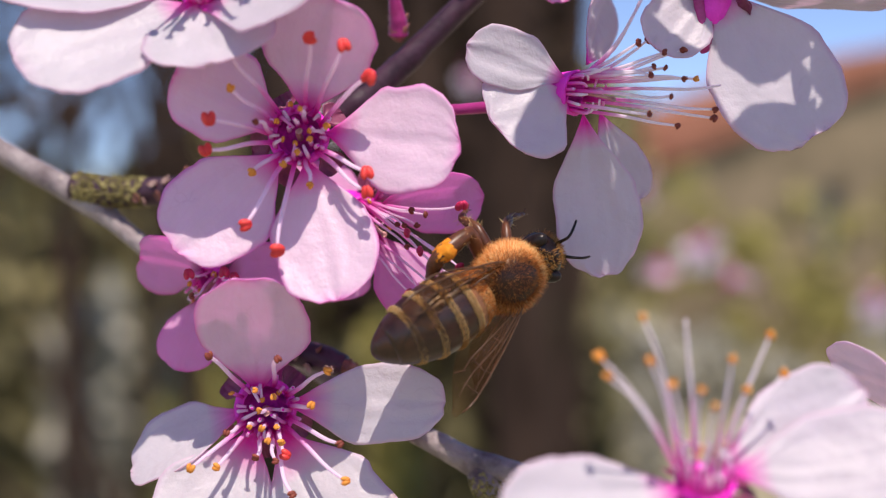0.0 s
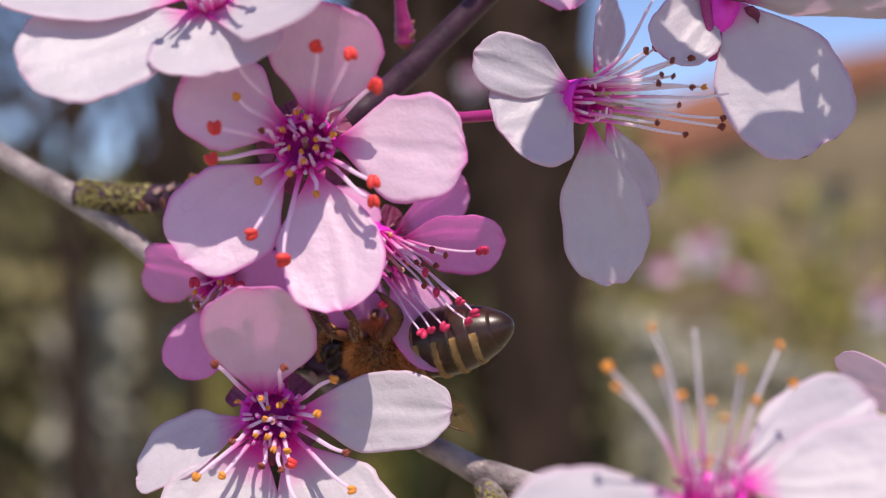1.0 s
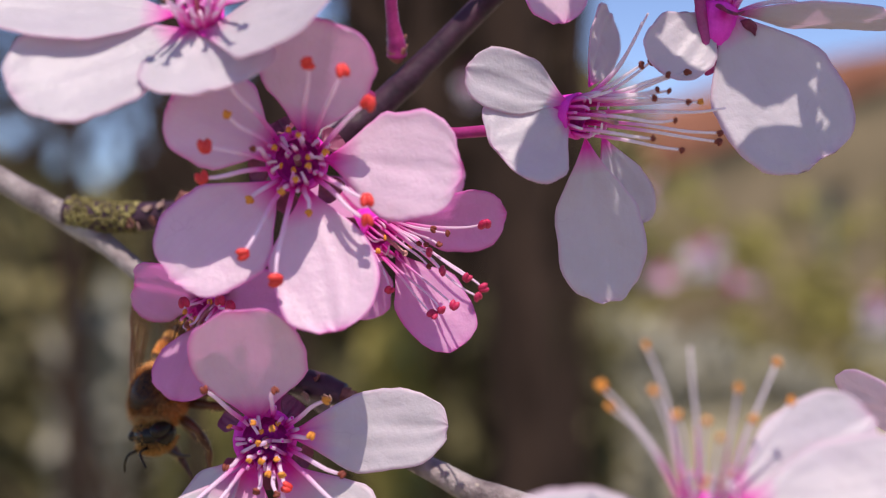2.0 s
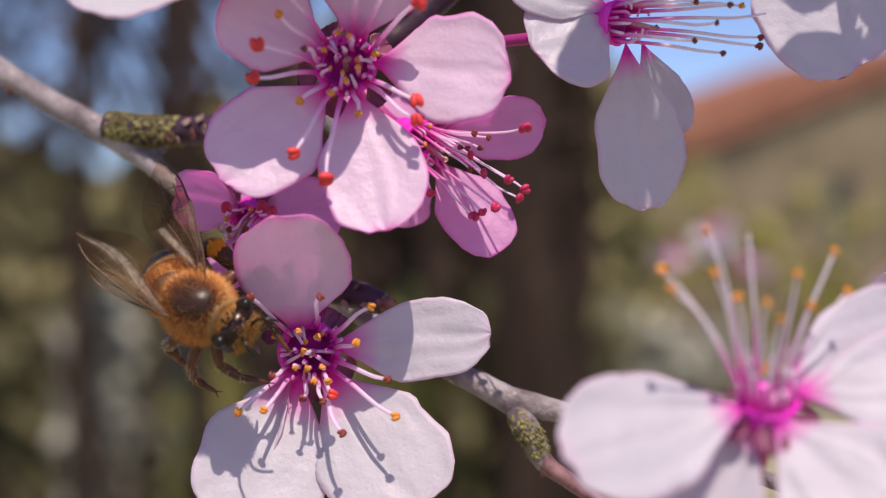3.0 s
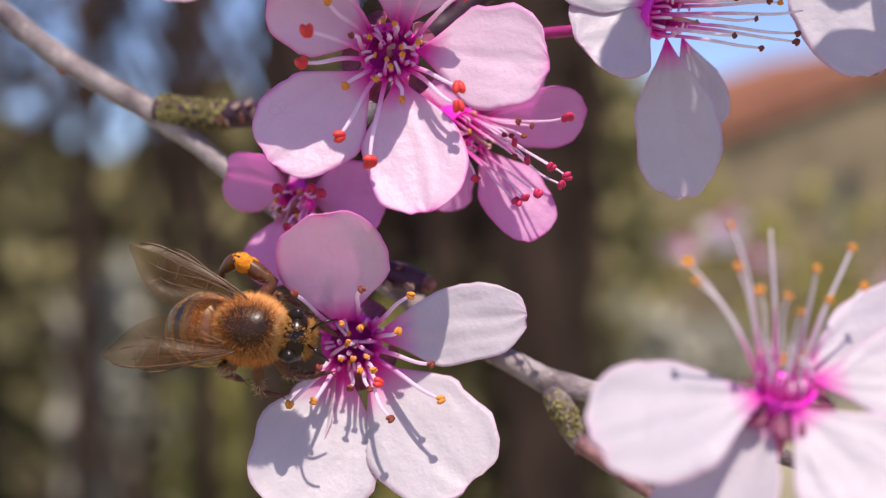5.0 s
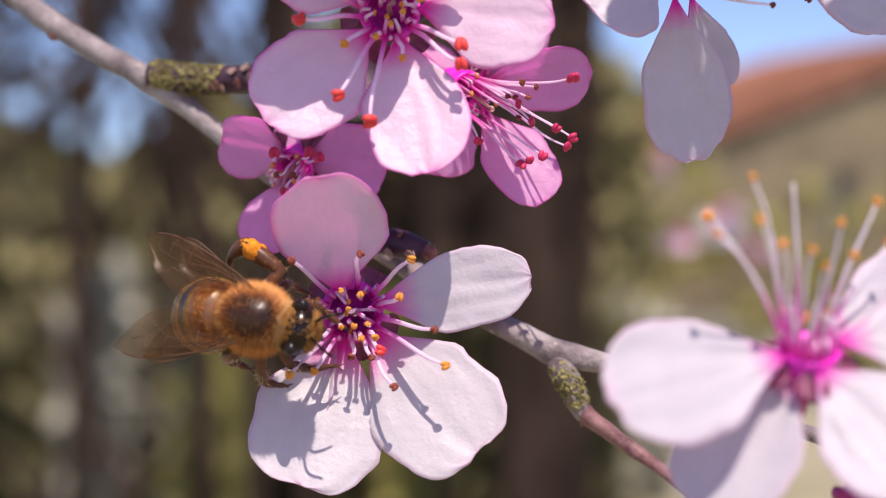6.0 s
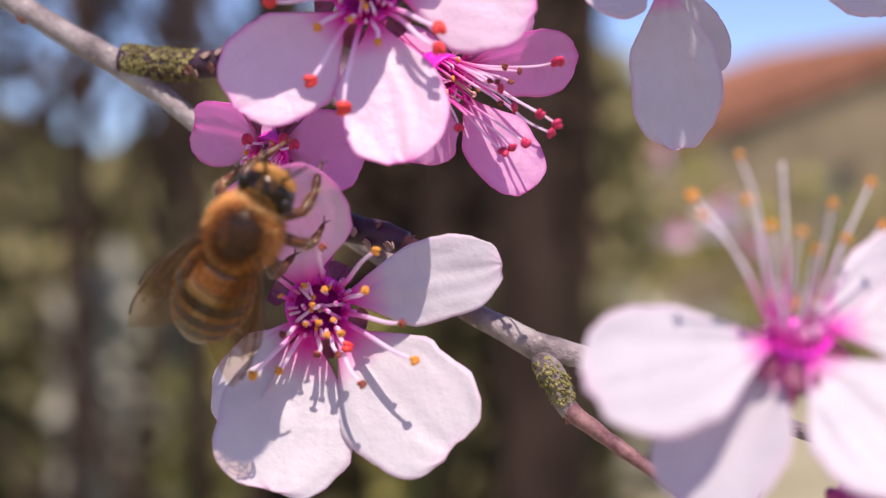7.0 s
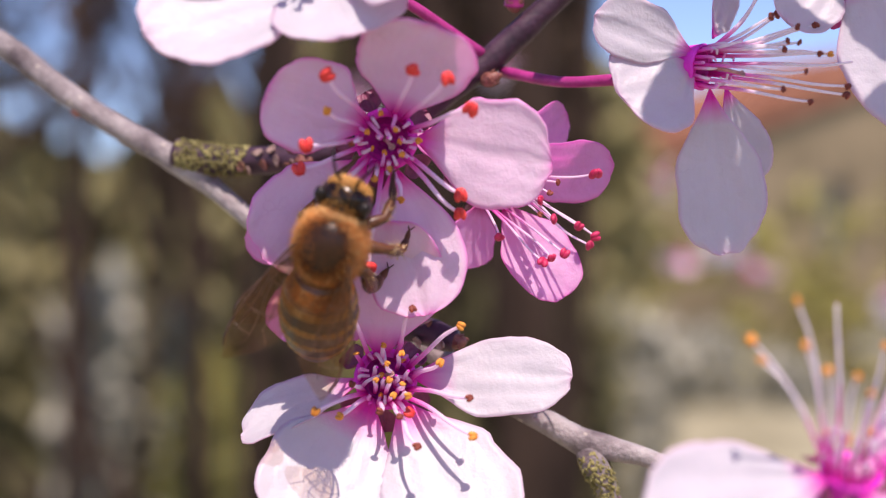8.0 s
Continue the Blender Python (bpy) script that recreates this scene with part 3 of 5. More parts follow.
BLOOM_B = dict(
    place=(10.3, 0.5, 10.9), axis=(0.78, -0.58, -0.12),
    petals=[
        ((-0.6, -0.7, 0.8), (-7.6, -2.5, 3.2), 4.4, 0.8, 0.3, 0, 0.6, -0.3, -1, 0.1),
        ((-0.5, -0.7, -0.0), (-5.6, -2.8, -2.5), 7.5, 0.8, 0.3, 0, 0.6, -0.3, -1, 0.1),
        ((0.5, -0.4, -1.5), (2.2, 1.5, -13.2), 6.1, 0.8, 0.6, 0, 0.3, -0.2, -1, 0.4),
        ((1.8, 0.7, -1.3), (5.1, 4.0, -8.4), 4.1, 0.9, 0.8, 0.08, 0.8, 0.4, -1, 0),
        ((1.1, 1.4, 2.2), (3.7, 6.0, 8.3), 4.6, 0.8, 0.6, 0, 0.6),
    ],
    stamens=[
        (4.1, -3.0, 3.1, 2), (5.0, -4.0, 1.3, 2), (5.8, -4.0, 1.2, 2), (5.9, -3.0, 2.4, 2),
        (7.4, -2.0, 2.7, 2), (6.9, -5.0, 0.3, 2), (7.9, -4.0, 0.4, 1), (6.0, -5.0, -0.9, 2),
        (4.5, -5.0, -2.1, 2), (6.6, -4.0, -2.8, 2), (9.3, -3.0, -2.2, 2), (9.4, -3.0, -1.6, 2),
        (9.2, 0.0, 4.0, 2), (5.3, 0.0, 3.8, 2), (10.0, -2.0, 0.2, 3), (4.8, 1.0, 6.7, 3), (5.4, 2.0, 7.5, 3),
        (4.8, -4.0, 0.7, 2), (2.2, -3.0, 1.4, 3),
    ])
BLOOM_D = dict(
    place=(20.3, 1.0, 18.2), axis=(0.2, 0.25, 0.95),
    petals=[
        ((-0.4, -0.7, -0.0), (-4.3, -3.0, -4.5), 5.1, 0.8, 0.6, 0, 0.4, 0.2, -1, 0.3),
        ((0.1, -0.7, 0.2), (6.9, -2.0, -11.1), 9.5, 1, 0.5, 0.04, 0.5, 0.1, -1, 0.2),
        ((0.7, 0.0, 0.1), (12.8, 0.0, -0.8), 4.4, 0.8, 0.6, 0, 0.4),
        ((0.6, 0.7, 0.5), (7.5, 6.0, 6.1), 7.5, 0.8, 0.6, 0, 0.4),
        ((-0.4, 0.7, 0.5), (-2.8, 6.0, 5.8), 7.5, 0.8, 0.6, 0, 0.4),
    ],
    stamens=[
        (6.1, 0.0, 0.4, 2), (2.0, -3.0, 2.9, 2), (0.6, -2.0, 3.9, 2), (-0.2, 0.0, 4.6, 2),
        (-2.2, -2.0, 3.5, 2), (3.5, -3.0, 1.7, 2),
    ])
BLOOM_T = dict(
    place=(-15.1, -6.0, 17.1), axis=(-0.1, -0.8, 0.6),
    petals=[
        ((-0.2, -0.7, -1.0), (-11.1, -5.0, -5.1), 8.6, 0.9, 0.5, 0, 0.4, 0, -0.85, 0.5),
        ((-1.2, 0.0, 0.1), (-13.6, -2.0, 1.1), 6.7, 0.8, 0.5, 0, 0.3, 0, -0.7, 0.7),
        ((-0.2, -1.1, -1.2), (9.4, -4.5, -0.5), 8.2, 0.8, 0.9, 0, -1.2, 0.1, -0.75, 0.66),
        ((0.8, 0.0, 0.6), (6.5, 3.0, 6.7), 6.5, 0.8, 0.6, 0, 0.3),
        ((-0.0, -0.7, -0.6), (1.5, -4.5, -5.2), 8.7, 0.8, 0.6, 0, 0.3, 0.05, -0.9, 0.4),
    ],
    stamens=[
        (-2.4, -5.0, 1.3, 0), (-0.6, -5.0, 2.0, 0), (1.3, -4.0, 2.5, 0), (3.4, -4.0, 1.8, 0),
        (-1.3, -5.0, 0.4, 1), (2.8, -5.0, 0.5, 1), (1.0, -4.0, 1.3, 1), (-0.1, -3.0, 0.1, 3),
        (0.8, -3.0, 0.2, 3), (1.5, -3.0, -0.1, 3), (-1.9, -4.0, -0.1, 3),
    ])
BLOOM_F = dict(
    place=(14.6, -19.5, -14.6), axis=(0.0, -0.5, 0.86),
    petals=[
        ((-1.2, -0.7, -0.2), (-11.9, -4.0, -2.1), 7.3, 0.9, 0.5, 0, -0.3, 0, -0.85, 0.5),
        ((1.4, 0.0, 0.4), (12.3, -1.0, 1.6), 6.7, 0.9, 0.6, 0, 0.3, 0, -0.85, 0.5),
        ((-0.0, -1.1, -0.9), (5.8, -6.0, -6.4), 7.9, 0.9, 0.6, 0, 0.5, 0, -0.9, 0.4),
        ((1.0, 1.1, 0.6), (10.4, 4.0, 4.7), 5.6, 0.9, 0.6, 0, 0.3, 0.1, -0.9, 0.4),
        ((-0.6, 0.0, -1.1), (-6.8, -2.0, -8.5), 7.2, 0.8, 0.6, 0, 0.6),
    ],
    stamens=[
        (-3.9, -3.0, 9.5, 1), (-6.0, -4.0, 6.4, 1), (-6.3, -3.0, 7.4, 1), (-3.7, -4.0, 7.2, 1),
        (-1.2, -1.0, 9.3, 3), (1.2, -2.0, 7.1, 1), (3.8, 0.0, 8.3, 1), (-0.9, -4.0, 5.6, 1),
        (-2.5, -4.0, 5.9, 1), (4.8, 1.0, 6.0, 1), (-0.2, -4.0, 4.7, 1), (-2.0, -4.0, 3.1, 3),
        (0.2, -4.0, 3.1, 3), (-0.7, -4.0, 2.8, 3), (2.2, -1.0, 5.3, 1),
    ])

# ---- branches: rows of place and radius in millimetres ----
LIMB = [(-51.9, 19.0, 18.9, 1.1), (-43.3, 17.5, 13.7, 1.04), (-38.8, 16.5, 10.4, 0.98), (-33.8, 15.5, 7.3, 0.97), (-28.8, 14.5, 4.5, 1.06), (-25.3, 14.0, 1.9, 0.8), (-22.2, 13.5, -0.6, 0.77), (-16.0, 12.5, -5.1, 0.86), (-8.8, 10.5, -9.8, 0.84), (-1.8, 8.5, -14.0, 0.87), (0.9, 7.5, -15.4, 0.95), (3.5, 7.0, -16.6, 1.03), (7.2, 6.0, -17.3, 0.76), (12.3, 5.0, -19.3, 0.67), (19.9, 4.0, -21.5, 0.62), (30.3, 2.0, -25.1, 0.57)]
SPUR = [(-29.2, 14.2, 5.3, 1.19), (-26.9, 13.8, 4.9, 1.23), (-23.2, 13.0, 4.7, 1.13), (-19.5, 12.0, 4.9, 1.08), (-15.0, 10.5, 5.7, 0.98), (-10.6, 9.5, 7.7, 1.01), (-6.3, 9.0, 10.9, 1.09), (-4.2, 9.0, 12.4, 1.05), (0.8, 9.0, 17.2, 0.96), (6.5, 9.0, 22.7, 0.92)]
SHORT_SHOOT = [(-12.8, 9.5, -7.1, 0.88), (-10.8, 8.0, -7.9, 1.08), (-8.1, 6.5, -8.5, 1.02), (-6.7, 6.0, -8.9, 0.85)]
MOSS_TWIG = [(3.2, 7.0, -16.6, 0.77), (3.7, 6.5, -17.9, 1.02), (4.4, 6.5, -19.2, 0.9), (5.0, 6.6, -20.6, 0.73), (5.3, 6.6, -21.3, 0.51)]
TWIG_END = [(4.9, 6.6, -20.4, 0.62), (6.0, 6.4, -21.6, 0.66), (8.6, 6.0, -23.4, 0.54), (13.6, 5.0, -27.0, 0.42), (18.0, 3.5, -30.2, 0.42), (24.0, 1.5, -34.5, 0.38)]
STALK_B = [(-3.3, 9.0, 11.5, 0.44), (0.6, 5.0, 10.3, 0.42), (4.3, 2.0, 10.1, 0.45), (7.5, 0.8, 10.3, 0.48), (9.5, 0.5, 10.6, 0.72)]
STALK_TOP = [(-2.5, 8.5, 16.5, 0.78), (-2.5, 8.0, 17.5, 0.69), (-2.7, 7.5, 18.7, 0.52), (-2.9, 6.0, 21.8, 0.47), (-3.3, 4.0, 25.5, 0.46)]
BUD_NODE = [(-4.3, 8.0, 10.8, 0.95)]


def stalk_from(spec, root, bend=(0, 0, 0)):
    """A flower stalk from a root on the wood to the back of a blossom."""
    axis, c = np.array(Vector(spec["axis"]).normalized()), np.array(spec["place"])
    back = c - axis * 2.6
    mid = (back - axis * 3 + np.array(root)) / 2 + np.array(bend)
    return [(*root, 0.45), (*mid, 0.4), (*(back - axis * 1.5), 0.42), (*back, 0.6)]


bloom_a = blossom(BLOOM_A, PETAL_PINK, "open pale pink plum blossom with coral-red anthers, facing outward", stalk=stalk_from(BLOOM_A, (-11.5, 9.5, 7.2)), cup=2.1)
bloom_c = blossom(BLOOM_C, PETAL_PALE, "white-pink plum blossom with orange pollen and long petals", stalk=stalk_from(BLOOM_C, (-11.0, 9.0, -7.6)), cup=2.2)
# light coming through the top petal is put into its colour, pink
backlit_petal = max((c for c in bloom_c.children if c.name.startswith("petal")), key=lambda c: max(v.co.z for v in c.data.vertices))
backlit_petal.data.materials[0] = PETAL_PINK
bloom_e = blossom(BLOOM_E, PETAL_ROSE_SHADED, "small rose-pink plum blossom with crimson anthers, turned sideways", stalk=stalk_from(BLOOM_E, (-9.0, 9.4, 8.4)), girth=0.10)
bloom_g = blossom(BLOOM_G, PETAL_ROSE_SHADED, "deep rose plum blossom nodding beneath the spur", stalk=stalk_from(BLOOM_G, (-19.0, 11.5, 4.6)), girth=0.10)
bloom_b = blossom(BLOOM_B, PETAL_WHITE, "pale plum blossom in profile with long dark-tipped stamens", FILAMENT_PALE, STALK_B, 1.6, 0.13, False)
bloom_d = blossom(BLOOM_D, PETAL_WHITE, "white plum blossom seen from behind with broad hanging petals", FILAMENT_PALE, stalk_from(BLOOM_D, (17.0, -1.0, 38.0)))
bloom_t = blossom(BLOOM_T, PETAL_WHITE, "sunlit white plum blossom with a striped magenta throat", stalk=stalk_from(BLOOM_T, (-4.0, 9.0, 13.0), (-3, 0, 4)), sepals=False)
bloom_f = blossom(BLOOM_F, PETAL_WHITE, "large white plum blossom with upright stamens", FILAMENT_PALE, stalk_from(BLOOM_F, (17.0, 3.9, -29.4)), 1.7, 0.105)


def wood(name, rows, material, label, sides=16, steps=8, rough=0.10, category="branch"):
    bm = bmesh.new()
    placed = [(*((ORIGIN + Vector(r[:3]) * MM)), r[3] * MM) for r in rows]
    tube(bm, spline(placed, steps), sides, rough * MM, 500)
    ob = part(name, bm, material, None, label)
    return ob


limb = tagged(wood("plum_branch", LIMB, BARK, ""), "smooth grey plum branch with pale lichen", "branch")
limb_spur = wood("spur", SPUR, BARK_PURPLE, "dark purple spur carrying the blossoms")
limb_shoot = wood("short_shoot", SHORT_SHOOT, BARK_PURPLE, "dark purple short shoot", rough=0.16)
limb_twig = wood("twig", MOSS_TWIG, BARK, "mossy side twig", rough=0.2)
limb_tail = wood("twig", TWIG_END, YOUNG_BARK, "purple-brown young end of the twig", rough=0.14)
limb_stem = wood("stem", STALK_TOP, STALK, "wine-red stem with a ringed node")
for piece in (limb_spur, limb_shoot, limb_twig, limb_tail, limb_stem):
    piece.parent = limb


def moss_sleeve(rows, start, end, count, parent, seed, size=0.34):
    """Overlapping flakes of moss and lichen round a stretch of wood."""
    r = random.Random(seed)
    path = spline(rows, 12)
    bm = bmesh.new()
    for _ in range(count):
        q = path[int(r.uniform(start, end) * (len(path) - 1))]
        nxt = path[min(len(path) - 1, int(end * (len(path) - 1)) + 1)]
        way = (Vector(nxt[:3]) - Vector(q[:3])).normalized()
        s = way.orthogonal().normalized()
        s.rotate(Matrix.Rotation(r.uniform(0, 6.283), 3, way))
        place = ORIGIN + (Vector(q[:3]) + s * q[3] * r.uniform(0.92, 1.08)) * MM
        k = size * r.uniform(0.5, 1.4) * MM
        lean = toward(way * 0.6 + s * r.uniform(-0.2, 0.7) + s.cross(way) * r.uniform(-0.8, 0.8), s)
        blob(bm, place, (k * 1.5, k * 0.8, k * 0.4), lean, 5, 7, 0.5, 3000)
    return part("moss", bm, MOSS, parent, "yellow-green moss and lichen flakes")


moss_sleeve(SPUR, 0.02, 0.23, 1100, limb, 3, 0.135)
moss_sleeve(MOSS_TWIG, 0.12, 0.72, 520, limb, 4, 0.14)


def bud(place, way, size, parent, name="bud"):
    """A scaly node: overlapping pointed scales round a core."""
    bm = bmesh.new()
    t = toward(way)
    c = ORIGIN + Vector(place) * MM
    blob(bm, c, (size * 1.2 * MM, size * 0.8 * MM, size * 0.8 * MM), t, 8, 12, 0.15, 1500)
    ob = part(name, bm, BUD_SCALE, parent, "scaly red-brown bud node")
    for k in range(9):
        a = k * 2.4
        out = t @ Vector((0, math.cos(a), math.sin(a)))
        bm = bmesh.new()
        blob(bm, c + out * size * 0.62 * MM + (t @ Vector((0.14 * k - 0.5, 0, 0))) * size * MM, (size * 0.6 * MM, size * 0.34 * MM, size * 0.12 * MM), toward(t @ Vector((1, 0, 0)) + out * 0.5, out), 6, 8)
        part("bud_scale", bm, BUD_SCALE, ob)
    return ob


bud(BUD_NODE[0][:3], (1, -0.6, 0.2), 0.72, limb)
bud((-37.7, 16.0, 8.75), (0.8, -0.1, -0.55), 0.5, limb)
bud((-2.5, 8.4, 17.0), (0, 0, 1), 0.95, limb)
bud(MOSS_TWIG[-1][:3], (0.35, 0, -1), 0.62, limb)
bud((-6.7, 5.9, -8.9), (1, -0.3, -0.2), 0.75, limb)
bud((-19.3, 11.3, 5.7), (0.3, -0.5, 0.8), 0.8, limb)


def peeling_scales(rows, start, end, count, parent, seed):
    """Old bud scales lifting from the wood, dry and cream-edged."""
    r = random.Random(seed)
    path = spline(rows, 12)
    for k in range(count):
        f = start + (end - start) * k / count
        q = path[int(f * (len(path) - 1))]
        way = (Vector(path[int(f * (len(path) - 1)) + 1][:3]) - Vector(q[:3])).normalized()
        s = Vector((r.uniform(-0.3, 0.3), -1, r.uniform(-0.9, 0.9)))
        s = (s - way * s.dot(way)).normalized()
        base = (Vector(q[:3]) + s * q[3] * 0.96)
        tip = base + way * r.uniform(0.5, 1.1) + s * r.uniform(0.10, 0.30)
        bm = petal_mesh(base, tip, r.uniform(0.6, 1.0), 0.1, 0.15, 0, -0.2, s, seed + k)
        for v in bm.verts:
            v.co = v.co + ORIGIN
        part("bud_scale", bm, DRY_SCALE if k % 3 else BUD_SCALE, parent, "dry peeling bud scale")


peeling_scales(SPUR, 0.21, 0.38, 9, limb, 50)
peeling_scales(SHORT_SHOOT, 0.3, 0.9, 6, limb, 90)

bud((-18.6, 11.0, 4.6), (0.7, -0.6, 0.0), 0.8, limb)


# ---- honey bee: nose along x, back along z, millimetres from the middle of its thorax ----
def hairs(bm, centre, radii, count, length, r, keep=lambda d: True, lean=(-0.35, 0, 0), width=0.035, turn=None):
    """Short tapering hairs standing on an ellipsoid."""
    made = 0
    while made < count:
        d = Vector((r.gauss(0, 1), r.gauss(0, 1), r.gauss(0, 1))).normalized()
        if not keep(d):
            continue
        made += 1
        root = Vector((d.x * radii[0], d.y * radii[1], d.z * radii[2]))
        way = (Vector((d.x / radii[0], d.y / radii[1], d.z / radii[2])).normalized() + Vector(lean) * r.uniform(0.3, 1.2)
               + Vector((r.uniform(-.3, .3), r.uniform(-.3, .3), r.uniform(-.3, .3)))).normalized()
        s = way.orthogonal().normalized() * width
        s2 = way.cross(s)
        k = length * r.uniform(0.55, 1.2)
        pts = [root - way * 0.1 + s, root - way * 0.1 - s * 0.5 + s2 * 0.87, root - way * 0.1 - s * 0.5 - s2 * 0.87, root + way * k]
        vs = [bm.verts.new((Vector(centre) + (turn @ p if turn else p)) * MM) for p in pts]
        for a, b in ((0, 1), (1, 2), (2, 0)):
            bm.faces.new((vs[a], vs[b], vs[3]))
    return bm


def wing_mesh(length, width, seed, veins=False):
    """A membrane along -x with its leading edge at +y, slightly corrugated; or its net of veins."""
    def edge(u):
        lead = width * (0.10 + 0.30 * math.sin(min(1, u * 1.25) * math.pi / 2) ** 0.7) * (1 - max(0, u - 0.8) ** 2 * 9)
        trail = -width * 0.66 * math.sin(math.pi * min(1, u * 1.02) ** 1.25) ** 0.75 * (0.35 + 0.65 * min(1, u * 1.8))
        return lead, trail

    def at(u, v, lift=0.0):
        lead, trail = edge(u)
        y = trail + (lead - trail) * v
        end = 1 - 0.05 * (2 * v - 1) ** 2
        z = 0.12 * math.sin(v * 9 + u * 2) * min(1, u * 3) + 0.5 * u * u
        return Vector((-length * u * end, y, z + lift)) * MM

    bm = bmesh.new()
    if not veins:
        rows = [[bm.verts.new(at(i / 20, j / 10)) for j in range(11)] for i in range(21)]
        under = [[bm.verts.new(at(i / 20, j / 10, -0.02)) for j in range(11)] for i in range(21)]
        for i in range(20):
            for j in range(10):
                bm.faces.new((rows[i][j], rows[i + 1][j], rows[i + 1][j + 1], rows[i][j + 1]))
                bm.faces.new((under[i][j], under[i][j + 1], under[i + 1][j + 1], under[i + 1][j]))
        return bm
    lines = [[(u, 1.0) for u in np.linspace(0, 0.98, 14)], [(u, 0.86 - 0.06 * u) for u in np.linspace(0, 0.8, 12)], [(u, 0.6 + 0.12 * math.sin(u * 5)) for u in np.linspace(0.05, 0.86, 12)],
             [(u, 0.34 + 0.1 * math.sin(u * 4)) for u in np.linspace(0.1, 0.7, 10)], [(0.34, v) for v in np.linspace(0.36, 0.84, 6)], [(0.52 + 0.1 * v, v) for v in np.linspace(0.4, 0.83, 6)],
             [(0.72 + 0.06 * v, v) for v in np.linspace(0.5, 1.0, 6)], [(0.5 + 0.3 * (1 - v), v) for v in np.linspace(0.06, 0.42, 6)]]
    for k, line in enumerate(lines):
        tube(bm, [(*at(u, v, 0.0), (0.075 if k == 0 else 0.034) * MM) for u, v in line], 5)
    return bm


def leg_part(parent, joints, radii, hind=False, name="leg"):
    """Femur, tibia and foot along a chain of joints."""
    rows = [(*j, q) for j, q in zip(joints, radii)]
    bm = bmesh.new()
    fine = []
    for a, b in zip(rows, rows[1:]):
        for k in range(5):
            t = k / 5
            q = np.array(a) * (1 - t) + np.array(b) * t
            q[3] *= 1 + 0.35 * math.sin(math.pi * t)
            fine.append(q * MM)
    fine.append(np.array(rows[-1]) * MM)
    tube(bm, fine, 8)
    for s in (-0.25, 0.25):
        e = np.array(rows[-1][:3])
        tube(bm, [(*(e * MM), 0.07 * MM), (*((e + np.array((0.35, s, -0.2))) * MM), 0.03 * MM)], 5)
    leg = part(name, bm, LEG_SHELL, parent, "glossy red-brown leg")
    bm = bmesh.new()
    r = random.Random(len(joints))
    a, b = np.array(joints[1]), np.array(joints[2])
    for _ in range(70):
        q = a + (b - a) * r.random()
        hairs(bm, q, (radii[1],) * 3, 1, 0.45, r, lean=(0, 0, 0), width=0.025)
    part("leg_hair", bm, FUR_PALE, leg, "pale bristles")
    if hind:
        bm = bmesh.new()
        q = a + (b - a) * 0.78
        blob(bm, q * MM, (0.95 * MM, 0.74 * MM, 0.76 * MM), toward(b - a), 10, 14, 0.35, 1800)
        part("pollen_basket", bm, POLLEN, leg, "orange pollen load")
    return leg


